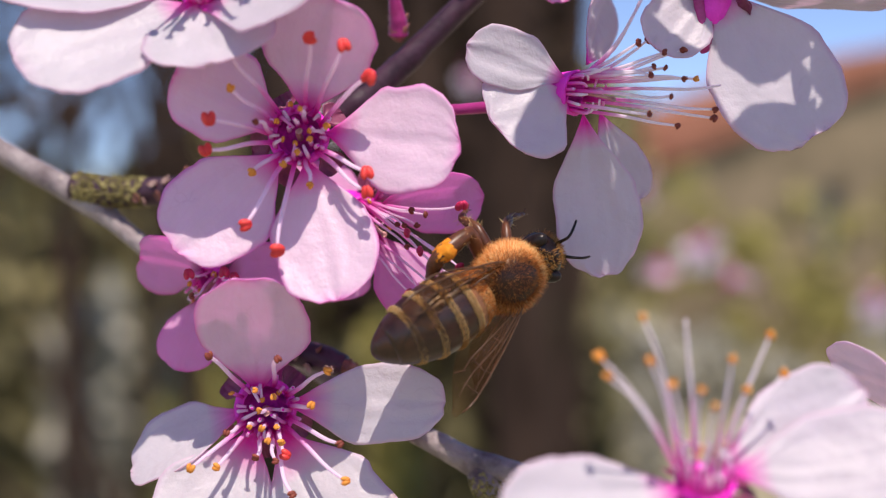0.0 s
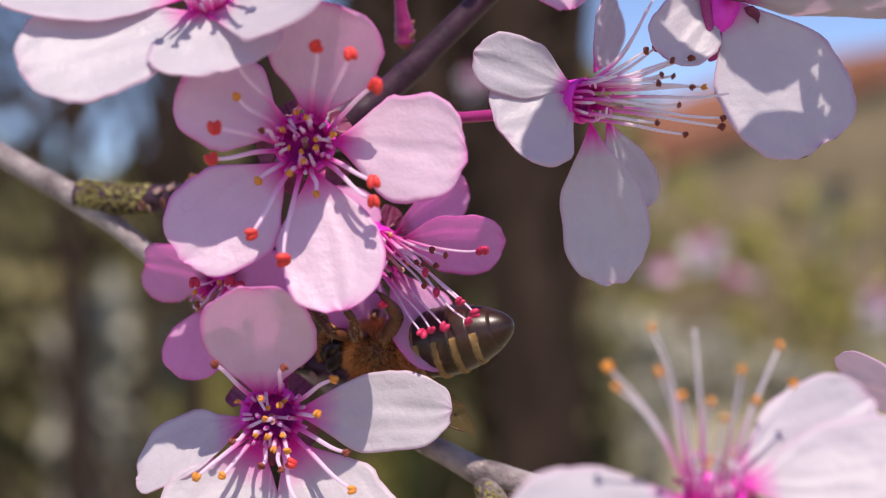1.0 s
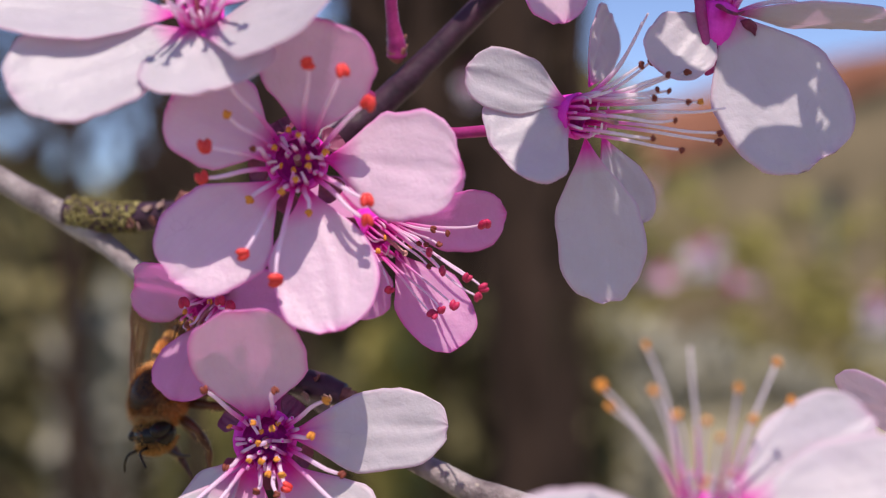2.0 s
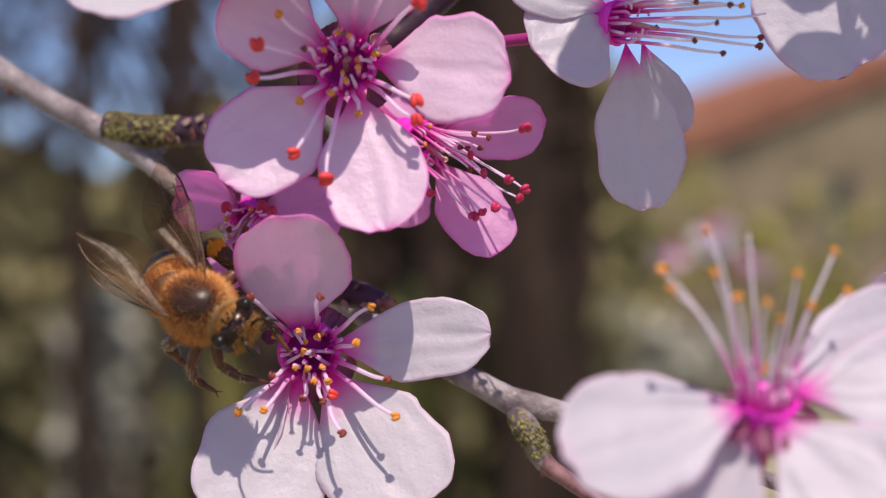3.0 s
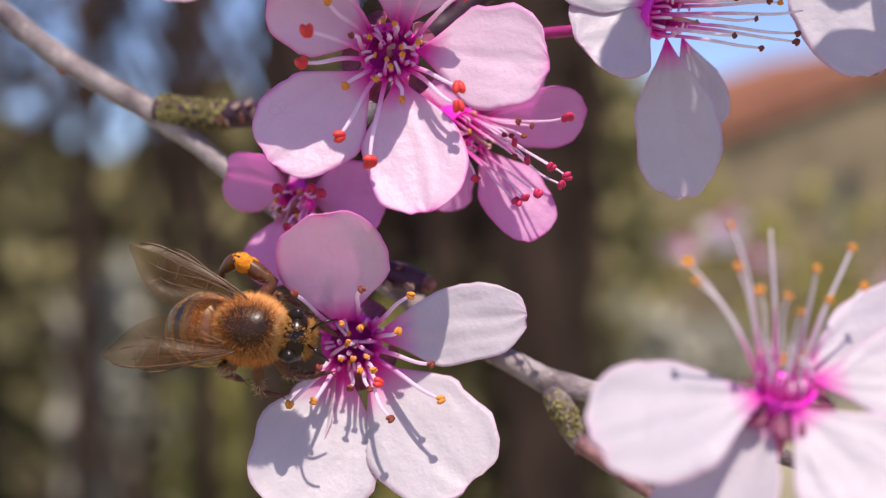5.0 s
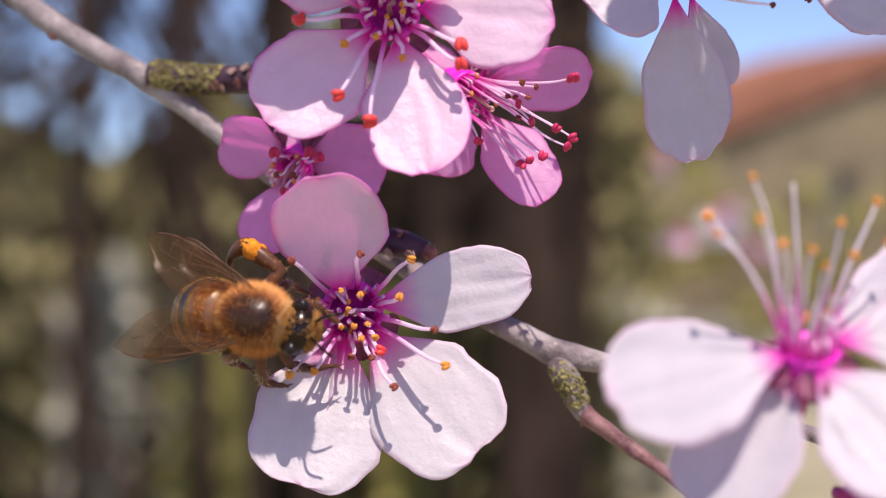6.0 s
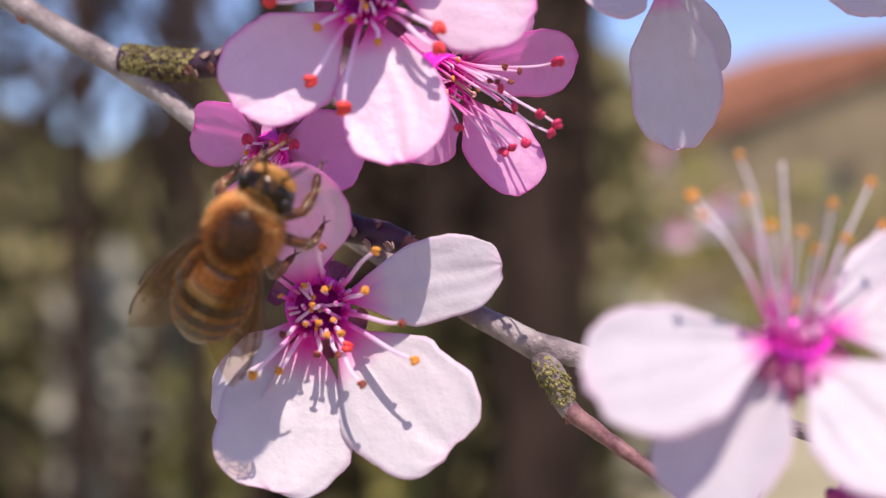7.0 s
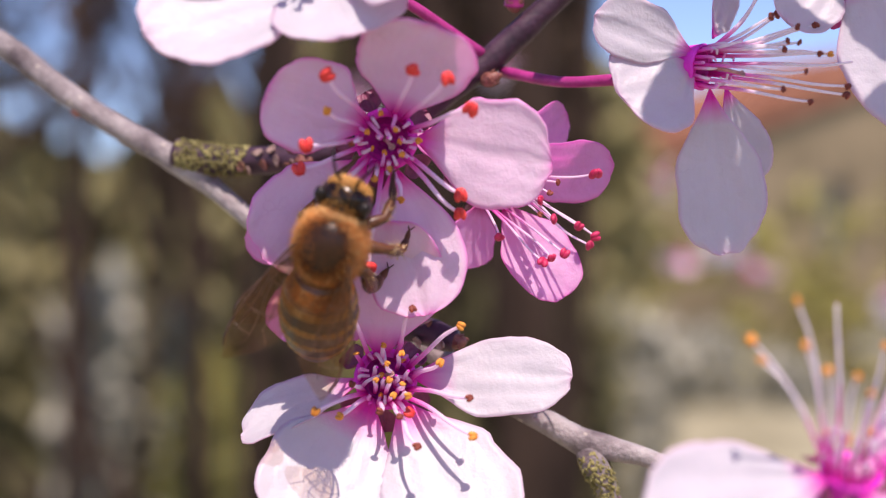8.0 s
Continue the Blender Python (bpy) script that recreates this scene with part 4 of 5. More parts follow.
def honey_bee():
    bee = tagged(new("honey_bee"), "furry amber-brown honey bee with banded abdomen, foraging on the blossoms", "bee")
    r = random.Random(11)
    bm = bmesh.new()
    blob(bm, (0, 0, 0), (2.35 * MM, 2.1 * MM, 2.0 * MM), rings=14, sides=20, rough=0.05, freq=900)
    thorax = part("thorax", bm, CHITIN_MATT, bee, "dark thorax with a bald shining disc")
    bm = bmesh.new()
    hairs(bm, (0, 0, 0), (2.3, 2.05, 1.95), 13000, 0.68, r, lambda d: not (d.z > 0 and d.x ** 2 + d.y ** 2 < 0.78 * r.uniform(0.60, 1.0)), (0, 0, 0), width=0.015)
    part("thorax_fur", bm, FUR, thorax, "dense golden amber fur")
    bm = bmesh.new()
    hairs(bm, (0, 0, 0), (2.3, 2.05, 1.95), 3600, 0.40, r, lambda d: d.z > 0 and d.x ** 2 + d.y ** 2 < 0.85 and d.x ** 2 + d.y ** 2 > 0.62 * r.uniform(0.50, 1.0), (0, 0, 0), width=0.020)
    hairs(bm, (0, 0, 0), (2.3, 2.05, 1.95), 900, 0.30, r, lambda d: d.z > 0 and d.x ** 2 + d.y ** 2 < 0.6, (0, 0, 0), width=0.018)
    part("disc_fuzz", bm, FUR_DARK, thorax, "short red-brown fuzz round the disc")
    # head: a blunt wedge tilted down, its eyes hugging the sides
    turn = Euler((0, radians(30), 0)).to_matrix()
    bm = bmesh.new()
    blob(bm, (2.95 * MM, 0, -0.35 * MM), (1.25 * MM, 1.72 * MM, 1.55 * MM), turn, 14, 20, 0.04, 900)
    head = part("head", bm, CHITIN, bee, "dark head")
    for s in (-1, 1):
        bm = bmesh.new()
        blob(bm, (2.72 * MM, s * 1.22 * MM, -0.02 * MM), (0.62 * MM, 0.60 * MM, 1.18 * MM), turn @ Euler((radians(s * -20), 0, 0)).to_matrix(), 14, 16)
        part("eye", bm, EYE, head, "glossy black compound eye")
        bm = bmesh.new()
        rows = [(3.95, s * 0.40, 0.1, 0.12), (4.5, s * 0.70, 0.9, 0.11), (4.8, s * 0.85, 1.15, 0.10), (5.3, s * 1.15, 1.1, 0.10), (5.9, s * 1.45, 0.8, 0.08)]
        tube(bm, [np.array(q) * MM for q in spline(rows, 4)], 7)
        part("antenna", bm, CHITIN, head)
    for y, x in ((-0.26, 2.62), (0.26, 2.62), (0.0, 2.92)):
        bm = bmesh.new()
        blob(bm, (x * MM, y * MM, 1.12 * MM), (0.13 * MM, 0.13 * MM, 0.12 * MM), None, 6, 8)
        part("ocellus", bm, EYE, head)
    bm = bmesh.new()
    hairs(bm, (2.95, 0, -0.35), (1.25, 1.62, 1.5), 2600, 0.42, r, lambda d: (d.x > 0.30 and abs(d.y) < 0.78) or d.x < -0.55 or (abs(d.y) < 0.34 and d.z > 0 and r.random() < 0.35), (0.1, 0, 0), 0.026, turn)
    part("face_fur", bm, FUR_FACE, head, "short golden face fur")
    bm = bmesh.new()
    for _ in range(900):
        a = r.uniform(-0.3, math.pi + 0.3)
        q = Vector((1.95 + r.uniform(-0.12, 0.12), 1.30 * math.cos(a), 1.25 * math.sin(a) - 0.1))
        hairs(bm, q, (0.03, 0.03, 0.03), 1, 0.5, r, lambda d: True, (0.8, 1.3 * math.cos(a), 1.3 * math.sin(a)), 0.02)
    part("collar_fur", bm, FUR_PALE, head, "cream collar of hairs behind the head")
    bm = bmesh.new()
    tube(bm, [np.array(q) * MM for q in spline([(3.6, 0, -1.5, 0.3), (3.9, 0, -2.2, 0.22), (3.9, 0, -3.0, 0.14), (3.7, 0, -3.7, 0.08)], 4)], 7)
    part("tongue", bm, CHITIN_RED, head)
    # abdomen: six overlapping rings on a tapering, drooping axis, built in its own space
    abdomen = new("abdomen")
    abdomen.parent = bee
    abdomen.location = Vector((-2.1, 0, -0.25)) * MM

    def girth(u):
        return 2.5 * math.sin(math.pi * (0.13 + 0.87 * u) ** 0.92) ** 0.55

    for k in range(6):
        u0, u1 = k / 6, (k + 1) / 6 + 0.02
        bm = bmesh.new()
        rows = []
        for i in range(7):
            u = min(0.999, u0 + (u1 - u0) * i / 6)
            flare = 0.06 * i / 6
            rows.append((-8.6 * u * MM, 0, -0.9 * u * u * MM, max(0.12, girth(u) + flare) * MM))
        rows.append((rows[-1][0], 0, rows[-1][2], rows[-1][3] * 0.9))
        tube(bm, rows, 26)
        ring = part("abdomen_ring", bm, CHITIN_RED if k else CHITIN_AMBER, abdomen, "glossy dark abdomen ring")
        bm = bmesh.new()
        if k < 5:
            for _ in range(4600 if k else 3000):
                u = u0 + (u1 - u0) * (r.random() ** 1.1 * (0.27 if k else 0.6) + 0.04)
                a = r.uniform(-0.5, math.pi + 0.5)
                g = girth(u) + 0.03
                q = Vector((-8.6 * u, g * math.cos(a), g * math.sin(a) - 0.9 * u * u))
                hairs(bm, q, (0.03, 0.03, 0.03), 1, 0.20, r, lambda d: True, (-2.2, 0.9 * math.cos(a), 0.9 * math.sin(a)), 0.018)
            part("hair_band", bm, FUR_BAND if k else FUR, ring, "pale felt band")
        else:
            bm.free()
    # wings folded back
    wings = []
    for s in (-1, 1):
        for name, length, width, root, spread in (("forewing", 9.0, 3.2, (-0.3, 1.4, 1.3), 10), ("hindwing", 6.2, 2.4, (-1.1, 1.3, 1.0), 21)):
            wing = part(name, wing_mesh(length, width, 1), WING, bee, "clear amber-tinted wing")
            part("venation", wing_mesh(length, width, 1, True), WING_VEIN, wing, "brown wing veins")
            wing.scale = (1, s, 1)
            wings.append((wing, (root[0] * MM, s * root[1] * MM, root[2] * MM), s, spread))
    for s in (-1, 1):
        leg_part(bee, [(1.3, s * 0.9, -1.6), (2.3, s * 2.2, -2.6), (3.4, s * 2.0, -4.0), (4.4, s * 1.5, -4.6), (4.9, s * 1.3, -4.9)], [0.3, 0.3, 0.24, 0.16, 0.09], name="foreleg")
        leg_part(bee, [(0.2, s * 1.1, -1.8), (0.4, s * 3.0, -2.8), (0.2, s * 3.5, -4.6), (0.9, s * 3.4, -5.6), (1.4, s * 3.3, -6.0)], [0.32, 0.32, 0.26, 0.18, 0.09], name="middle_leg")
    leg_part(bee, [(-1.1, -1.0, -1.7), (-1.5, -2.3, -2.4), (-2.7, -2.4, -4.2), (-2.2, -2.6, -5.6), (-1.6, -2.7, -6.3)], [0.34, 0.38, 0.46, 0.26, 0.1], name="hindleg")
    raised = leg_part(bee, [(0, 0, 0), (1.2, 2.6, 0.7), (-1.5, 3.8, 1.1), (-2.7, 3.0, 0.0), (-3.0, 2.3, -1.0)], [0.34, 0.42, 0.52, 0.30, 0.1], True, name="hindleg")
    bee.scale = (1.02,) * 3
    return bee, abdomen, wings, raised


bee, bee_abdomen, bee_wings, bee_hindleg = honey_bee()

# ---- blossoms behind, on the same tree ----
def far_bloom(source, place, turn, size=1.0):
    m = Matrix.Translation(ORIGIN + Vector(place)) @ Euler([radians(a) for a in turn]).to_matrix().to_4x4() @ Matrix.Scale(size, 4)
    ob = copy_thing(source, m)
    ob.scale = (size,) * 3
    return tagged(ob, "plum blossom far behind, soft pink", group="blossoms behind")


for place, turn, size in (
    ((0.115, 0.50, 0.004), (20, 0, 30), 1.0),
    ((0.138, 0.54, -0.012), (-60, 20, 80), 1.0),
    ((0.098, 0.50, -0.006), (80, 0, 10), 0.9),
    ((0.225, 0.60, -0.025), (10, 10, -30), 1.0),
    ((0.018, 0.55, 0.085), (40, 0, 60), 0.9),
    ((-0.055, 0.62, 0.075), (0, 30, 20), 1.0),
    ((0.108, 0.62, 0.035), (0, 0, 100), 0.9),
):
    far_bloom(bloom_c, place, turn, size)
far_bloom(bloom_a, (0.0065, 0.004, 0.0300), (10, 0, 40))
far_bloom(bloom_c, (0.0335, -0.012, -0.011), (-30, 0, 120))

# unseen blossoms added on a twig above, to shade the ones below
shade_bloom = None
for place, turn in (((0.0170, -0.0150, 0.0450), (-50, 0, 20)), ((0.0315, -0.0135, 0.0375), (-62, 0, 10)), ((0.0365, -0.0165, 0.0400), (-55, 20, 50))):
    m = Matrix.Translation(ORIGIN + Vector(place)) @ Euler([radians(a) for a in turn]).to_matrix().to_4x4()
    if shade_bloom is None:
        shade_bloom = blossom(dict(BLOOM_A, stamens=BLOOM_A["stamens"][15:]), PETAL_PINK, "unseen pink plum blossom added above to shade the ones below")
        shade_bloom.matrix_basis = m
    else:
        copy_thing(shade_bloom, m)
upper = tagged(wood("plum_twig", [(6.5, 9, 22.7, 0.9), (13, 2, 36, 0.85), (22, -5, 42, 0.8), (36, -8, 46, 0.6)], BARK_PURPLE, ""), "dark purple upper plum twig", "branch")
low = copy_thing(bloom_e, Matrix.Translation(ORIGIN + Vector((0.0275, -0.0125, -0.0255))) @ pose(0, 0, 0, 30, -40, 0))
tagged(low, "rose-pink plum blossom under the big white one")


def plum_trunk():
    """The tree that the branch grows from."""
    tree = tagged(new("plum_tree"), "plum tree trunk with grey bark", "tree")
    tree.location = (-0.62, 0.30, 0)
    bm = bmesh.new()
    tube(bm, spline([(0, 0, -0.1, 0.075), (0.01, 0, 0.4, 0.055), (0.0, 0.02, 1.2, 0.047), (-0.04, 0.03, 2.0, 0.036), (-0.02, 0.02, 2.9, 0.012)], 6), 14, 0.004, 30)
    part("trunk", bm, BARK, tree)
    bm = bmesh.new()
    tube(bm, spline([(0.0, 0.01, 1.33, 0.02), (0.12, -0.06, 1.52, 0.011), (0.35, -0.17, 1.63, 0.005), (0.568, -0.281, 1.619, 0.0011)], 6), 10, 0.0006, 60)
    part("bough", bm, BARK, tree)
    return tree


plum_trunk()


# ---- garden behind ----
def ground_sheet():
    bm = bmesh.new()
    steps = [-3000, -300, -60, -20, -8, -3, 0, 3, 6, 9, 12, 15, 20, 25, 30, 40, 60, 120, 400, 3000]
    rows = [[bm.verts.new((x, y, 0.10 * noise.noise(Vector((x * 0.21, y * 0.21, 0))) if abs(x) < 50 and abs(y) < 50 else 0)) for x in steps] for y in steps]
    for a, b in zip(rows, rows[1:]):
        for k in range(len(steps) - 1):
            bm.faces.new((a[k], a[k + 1], b[k + 1], b[k]))
    return tagged(part("ground", bm, DRY_GRASS, None), "dry olive-brown grass ground", "ground", kind="structure")


ground_sheet()


def garden_tree(x, y, radius, height, lean=0.0, seed=0, limbs=7):
    """A bare tapered trunk with limbs forking from it."""
    r = random.Random(seed)
    tree = tagged(new("tree"), "bare dark tree trunk in the garden", "tree", "trees in the garden")
    tree.location = (x, y, 0)
    bm = bmesh.new()
    rows = [(0, 0, -0.15, radius * 1.5), (0.01, 0, 0.25, radius * 1.08), (lean * 0.3, 0, height * 0.3, radius), (lean * 0.7 + r.uniform(-.05, .05), 0, height * 0.65, radius * 0.8), (lean, 0, height, radius * 0.3)]
    path = spline(rows, 6)
    tube(bm, path, 12, radius * 0.16, 5)
    part("trunk", bm, TRUNK_BARK, tree)
    for k in range(limbs):
        q = path[int(len(path) * r.uniform(0.16, 0.9)) - 1]
        a = r.uniform(0, 6.283)
        l = height * r.uniform(0.2, 0.36)
        rows = [(q[0], q[1], q[2], q[3] * 0.5), (q[0] + math.cos(a) * l * 0.4, q[1] + math.sin(a) * l * 0.4, q[2] + l * 0.5, q[3] * 0.34), (q[0] + math.cos(a) * l * 0.7, q[1] + math.sin(a) * l * 0.7, q[2] + l * 1.2, q[3] * 0.1)]
        bm = bmesh.new()
        tube(bm, spline(rows, 5), 8, radius * 0.06, 6)
        part("limb", bm, TRUNK_BARK, tree)
    return tree


def hedge(x0, x1, y, low, high, count, seed, name="hedge", label="unclipped olive-green hedge", depth=0.8, gap=0.0, material=None, base=0.0):
    """A thicket: many small leaves on an uneven mass with gaps."""
    r = random.Random(seed)
    verts, faces = [], []
    made = 0
    while made < count:
        x, z = r.uniform(x0, x1), r.uniform(0, 1)
        top = low + (high - low) * (0.5 + 0.5 * noise.noise(Vector((x * 0.9, seed, 0)))) + 0.35 * noise.noise(Vector((x * 3.1, seed, 4)))
        z = base + z * (top - base)
        if noise.noise(Vector((x * 2.3, z * 1.5, seed + 7))) < gap - 0.35:
            continue
        made += 1
        c = Vector((x, y + r.uniform(-depth, depth), z))
        turn = Euler((r.uniform(0, 6.3), r.uniform(0, 6.3), r.uniform(0, 6.3))).to_matrix()
        s = r.uniform(0.08, 0.17)
        i = len(verts)
        for p in ((-1, 0, 0), (0, -0.5, 0.12), (1, 0, 0), (0, 0.5, 0.12)):
            verts.append(tuple(c + turn @ Vector(p) * s))
        faces += [(i, i + 1, i + 2), (i, i + 2, i + 3)]
    me = bpy.data.meshes.new(name)
    me.from_pydata(verts, [], faces)
    ob = mesh_part(name, me, material or LEAVES, None)
    return tagged(ob, label, "hedge", kind="stuff")


for x, y, radius, height, lean, seed in (
    (0.30, 4.6, 0.125, 6.0, -0.1, 1), (0.55, 5.6, 0.05, 5.0, 0.05, 2), (-0.62, 4.2, 0.035, 5.5, 0.1, 3), (-0.90, 5.0, 0.045, 6.0, -0.1, 4), (-0.36, 3.6, 0.03, 5.0, -0.1, 11),
    (-1.44, 5.2, 0.050, 6.0, 0.1, 5), (-0.12, 6.5, 0.10, 6.5, 0.1, 6), (-2.15, 6.0, 0.07, 6.0, 0.0, 7), (-1.80, 8.5, 0.07, 7.0, 0.1, 9), (-0.95, 9.0, 0.14, 7.0, -0.2, 10),
):
    garden_tree(x, y, radius, height, lean, seed, 2 if x > 0 else 6)
hedge(-6.5, -1.25, 11.0, 2.0, 2.9, 13000, 3, gap=0.05)
hedge(-6.5, -1.25, 10.4, 4.3, 5.6, 1500, 31, "thicket", "sparse bare brown thicket", 0.5, 0.30, THICKET, 2.4)
hedge(-1.25, 1.6, 11.0, 2.3, 4.2, 8400, 4, gap=-1.0)
hedge(-4.5, 0.9, 7.5, 0.8, 1.5, 7000, 5, label="low dark ivy-green hedge", gap=0.1, material=LEAVES_DARK)
hedge(1.2, 9.0, 14.0, 0.3, 1.0, 3000, 8, gap=0.15, material=LEAVES_GREY)
hedge(2.2, 9.0, 16.4, 1.5, 3.0, 2000, 9, gap=0.35, material=LEAVES_YELLOW)
hedge(-0.75, 1.12, 10.4, 4.3, 5.0, 6500, 10, "thicket", "tall bare brown thicket", 0.5, -1.0, THICKET)
for x0, x1, y, high, seed, leaf, label in (
    (-1.75, -1.45, 6.2, 1.42, 21, LEAVES_GREY, "pale grey-green shrub"), (-1.28, -1.12, 6.4, 1.38, 22, LEAVES_GREY, "pale grey-green shrub"),
    (-1.16, -0.92, 6.0, 1.08, 23, LEAVES_YELLOW, "yellow-green shrub"), (-2.05, -1.8, 6.6, 1.15, 24, LEAVES_DARK, "dark green shrub"),
    (-0.30, -0.12, 6.2, 1.35, 25, LEAVES_YELLOW, "yellow-green shrub"), (0.75, 1.35, 8.2, 1.25, 26, LEAVES_GREY, "pale grey-green shrub"),
):
    hedge(x0, x1, y, high * 0.85, high, 420, seed, "shrub", label, 0.12, 0.0, leaf)


def cottage():
    """A gabled cottage; its front wall has real window openings."""
    house = tagged(new("house"), "ochre plastered house with red clay tile roof", "house")
    house.matrix_basis = pose(2.7, 18.0, 0, 0, 0, 30)
    width, wall_top, ridge = 11.0, 2.7, 4.5
    # front gable wall in courses round two openings
    holes = [(3.28, 1.62, 0.56, 1.0), (5.9, 1.4, 0.8, 1.2)]

    def slab(name, x0, x1, z0, z1, y0=0.0, y1=0.35, material=PLASTER, parent=house, label=""):
        bm = bmesh.new()
        bmesh.ops.create_cube(bm, size=1)
        for v in bm.verts:
            v.co = Vector(((x0 + x1) / 2 + v.co.x * (x1 - x0), (y0 + y1) / 2 + v.co.y * (y1 - y0), (z0 + z1) / 2 + v.co.z * (z1 - z0)))
        bmesh.ops.bevel(bm, geom=bm.edges[:], offset=0.008, segments=1, affect="EDGES")
        return part(name, bm, material, parent, label, smooth=False)

    x = 0.0
    for hx, hz, hw, hh in holes:
        slab("wall", x, hx, 0, wall_top)
        slab("wall", hx, hx + hw, 0, hz)
        slab("wall", hx, hx + hw, hz + hh, wall_top)
        window = slab("window", hx + 0.05, hx + hw - 0.05, hz + 0.05, hz + hh - 0.05, 0.16, 0.18, GLASS_DARK, house, "dark window pane")
        for a, b, c, d in ((hx, hx + 0.06, hz, hz + hh), (hx + hw - 0.06, hx + hw, hz, hz + hh), (hx + 0.06, hx + hw - 0.06, hz, hz + 0.06), (hx + 0.06, hx + hw - 0.06, hz + hh - 0.06, hz + hh)):
            slab("frame", a, b, c, d, 0.12, 0.22, FRAME_PAINT, window)
        slab("sill", hx - 0.05, hx + hw + 0.05, hz - 0.06, hz - 0.003, -0.06, 0.1, FRAME_PAINT, window)
        x = hx + hw
    slab("wall", x, width, 0, wall_top)
    slab("wall", 0, 0.35, 0, wall_top, 0.36, 3.2)
    slab("wall", width - 0.35, width, 0, wall_top, 0.36, 3.2)
    bm = bmesh.new()
    for y in (0.0, 0.35):
        bm.verts.new((0, y, wall_top)), bm.verts.new((width, y, wall_top)), bm.verts.new((width / 2, y, ridge))
    v = list(bm.verts)
    for f in ((0, 1, 2), (3, 5, 4), (0, 3, 4, 1), (1, 4, 5, 2), (2, 5, 3, 0)):
        bm.faces.new([v[k] for k in f])
    part("gable", bm, PLASTER, house, smooth=False)
    # two roof slopes of rounded tile courses
    rise = math.atan2(ridge - wall_top, width / 2)
    for s in (-1, 1):
        bm = bmesh.new()
        run = (width / 2 + 0.5) / math.cos(rise)
        grid = []
        for k in range(18):
            for d, lip in ((run * k / 18, 0.03), (run * (k + 1) / 18 - 0.002, 0.10)):  # each course laps over the next
                x, z = width / 2 + s * d * math.cos(rise), ridge + 0.26 - d * math.sin(rise) + lip
                grid.append([bm.verts.new((x, -0.15 + 0.05 * m, z + 0.05 * abs(math.sin(math.pi * m / 5)))) for m in range(74)])
        for a, b in zip(grid, grid[1:]):
            for m in range(73):
                bm.faces.new((a[m], a[m + 1], b[m + 1], b[m]) if s < 0 else (a[m], b[m], b[m + 1], a[m + 1]))
        part("roof", bm, ROOF_TILE, house, "weathered red clay tiles")
        bm = bmesh.new()
        pts = [(width / 2, ridge + 0.24), (width / 2, ridge), (width / 2 + s * (width / 2 + 0.5), wall_top - 0.5 * math.tan(rise)), (width / 2 + s * (width / 2 + 0.5), wall_top + 0.24 - 0.5 * math.tan(rise))]
        front = [bm.verts.new((x, -0.15, z)) for x, z in pts]
        back = [bm.verts.new((x, 3.5, z)) for x, z in pts]
        bm.faces.new(front), bm.faces.new(back[::-1])
        for k in range(4):
            bm.faces.new((front[k], back[k], back[(k + 1) % 4], front[(k + 1) % 4]))
        part("roof_deck", bm, ROOF_TILE, house, smooth=False)
    return house


cottage()


# ---- movement ----
def bee_pose(place, heading, back):
    return Matrix.Translation(ORIGIN + Vector(place) * MM) @ toward(heading, back).to_4x4()


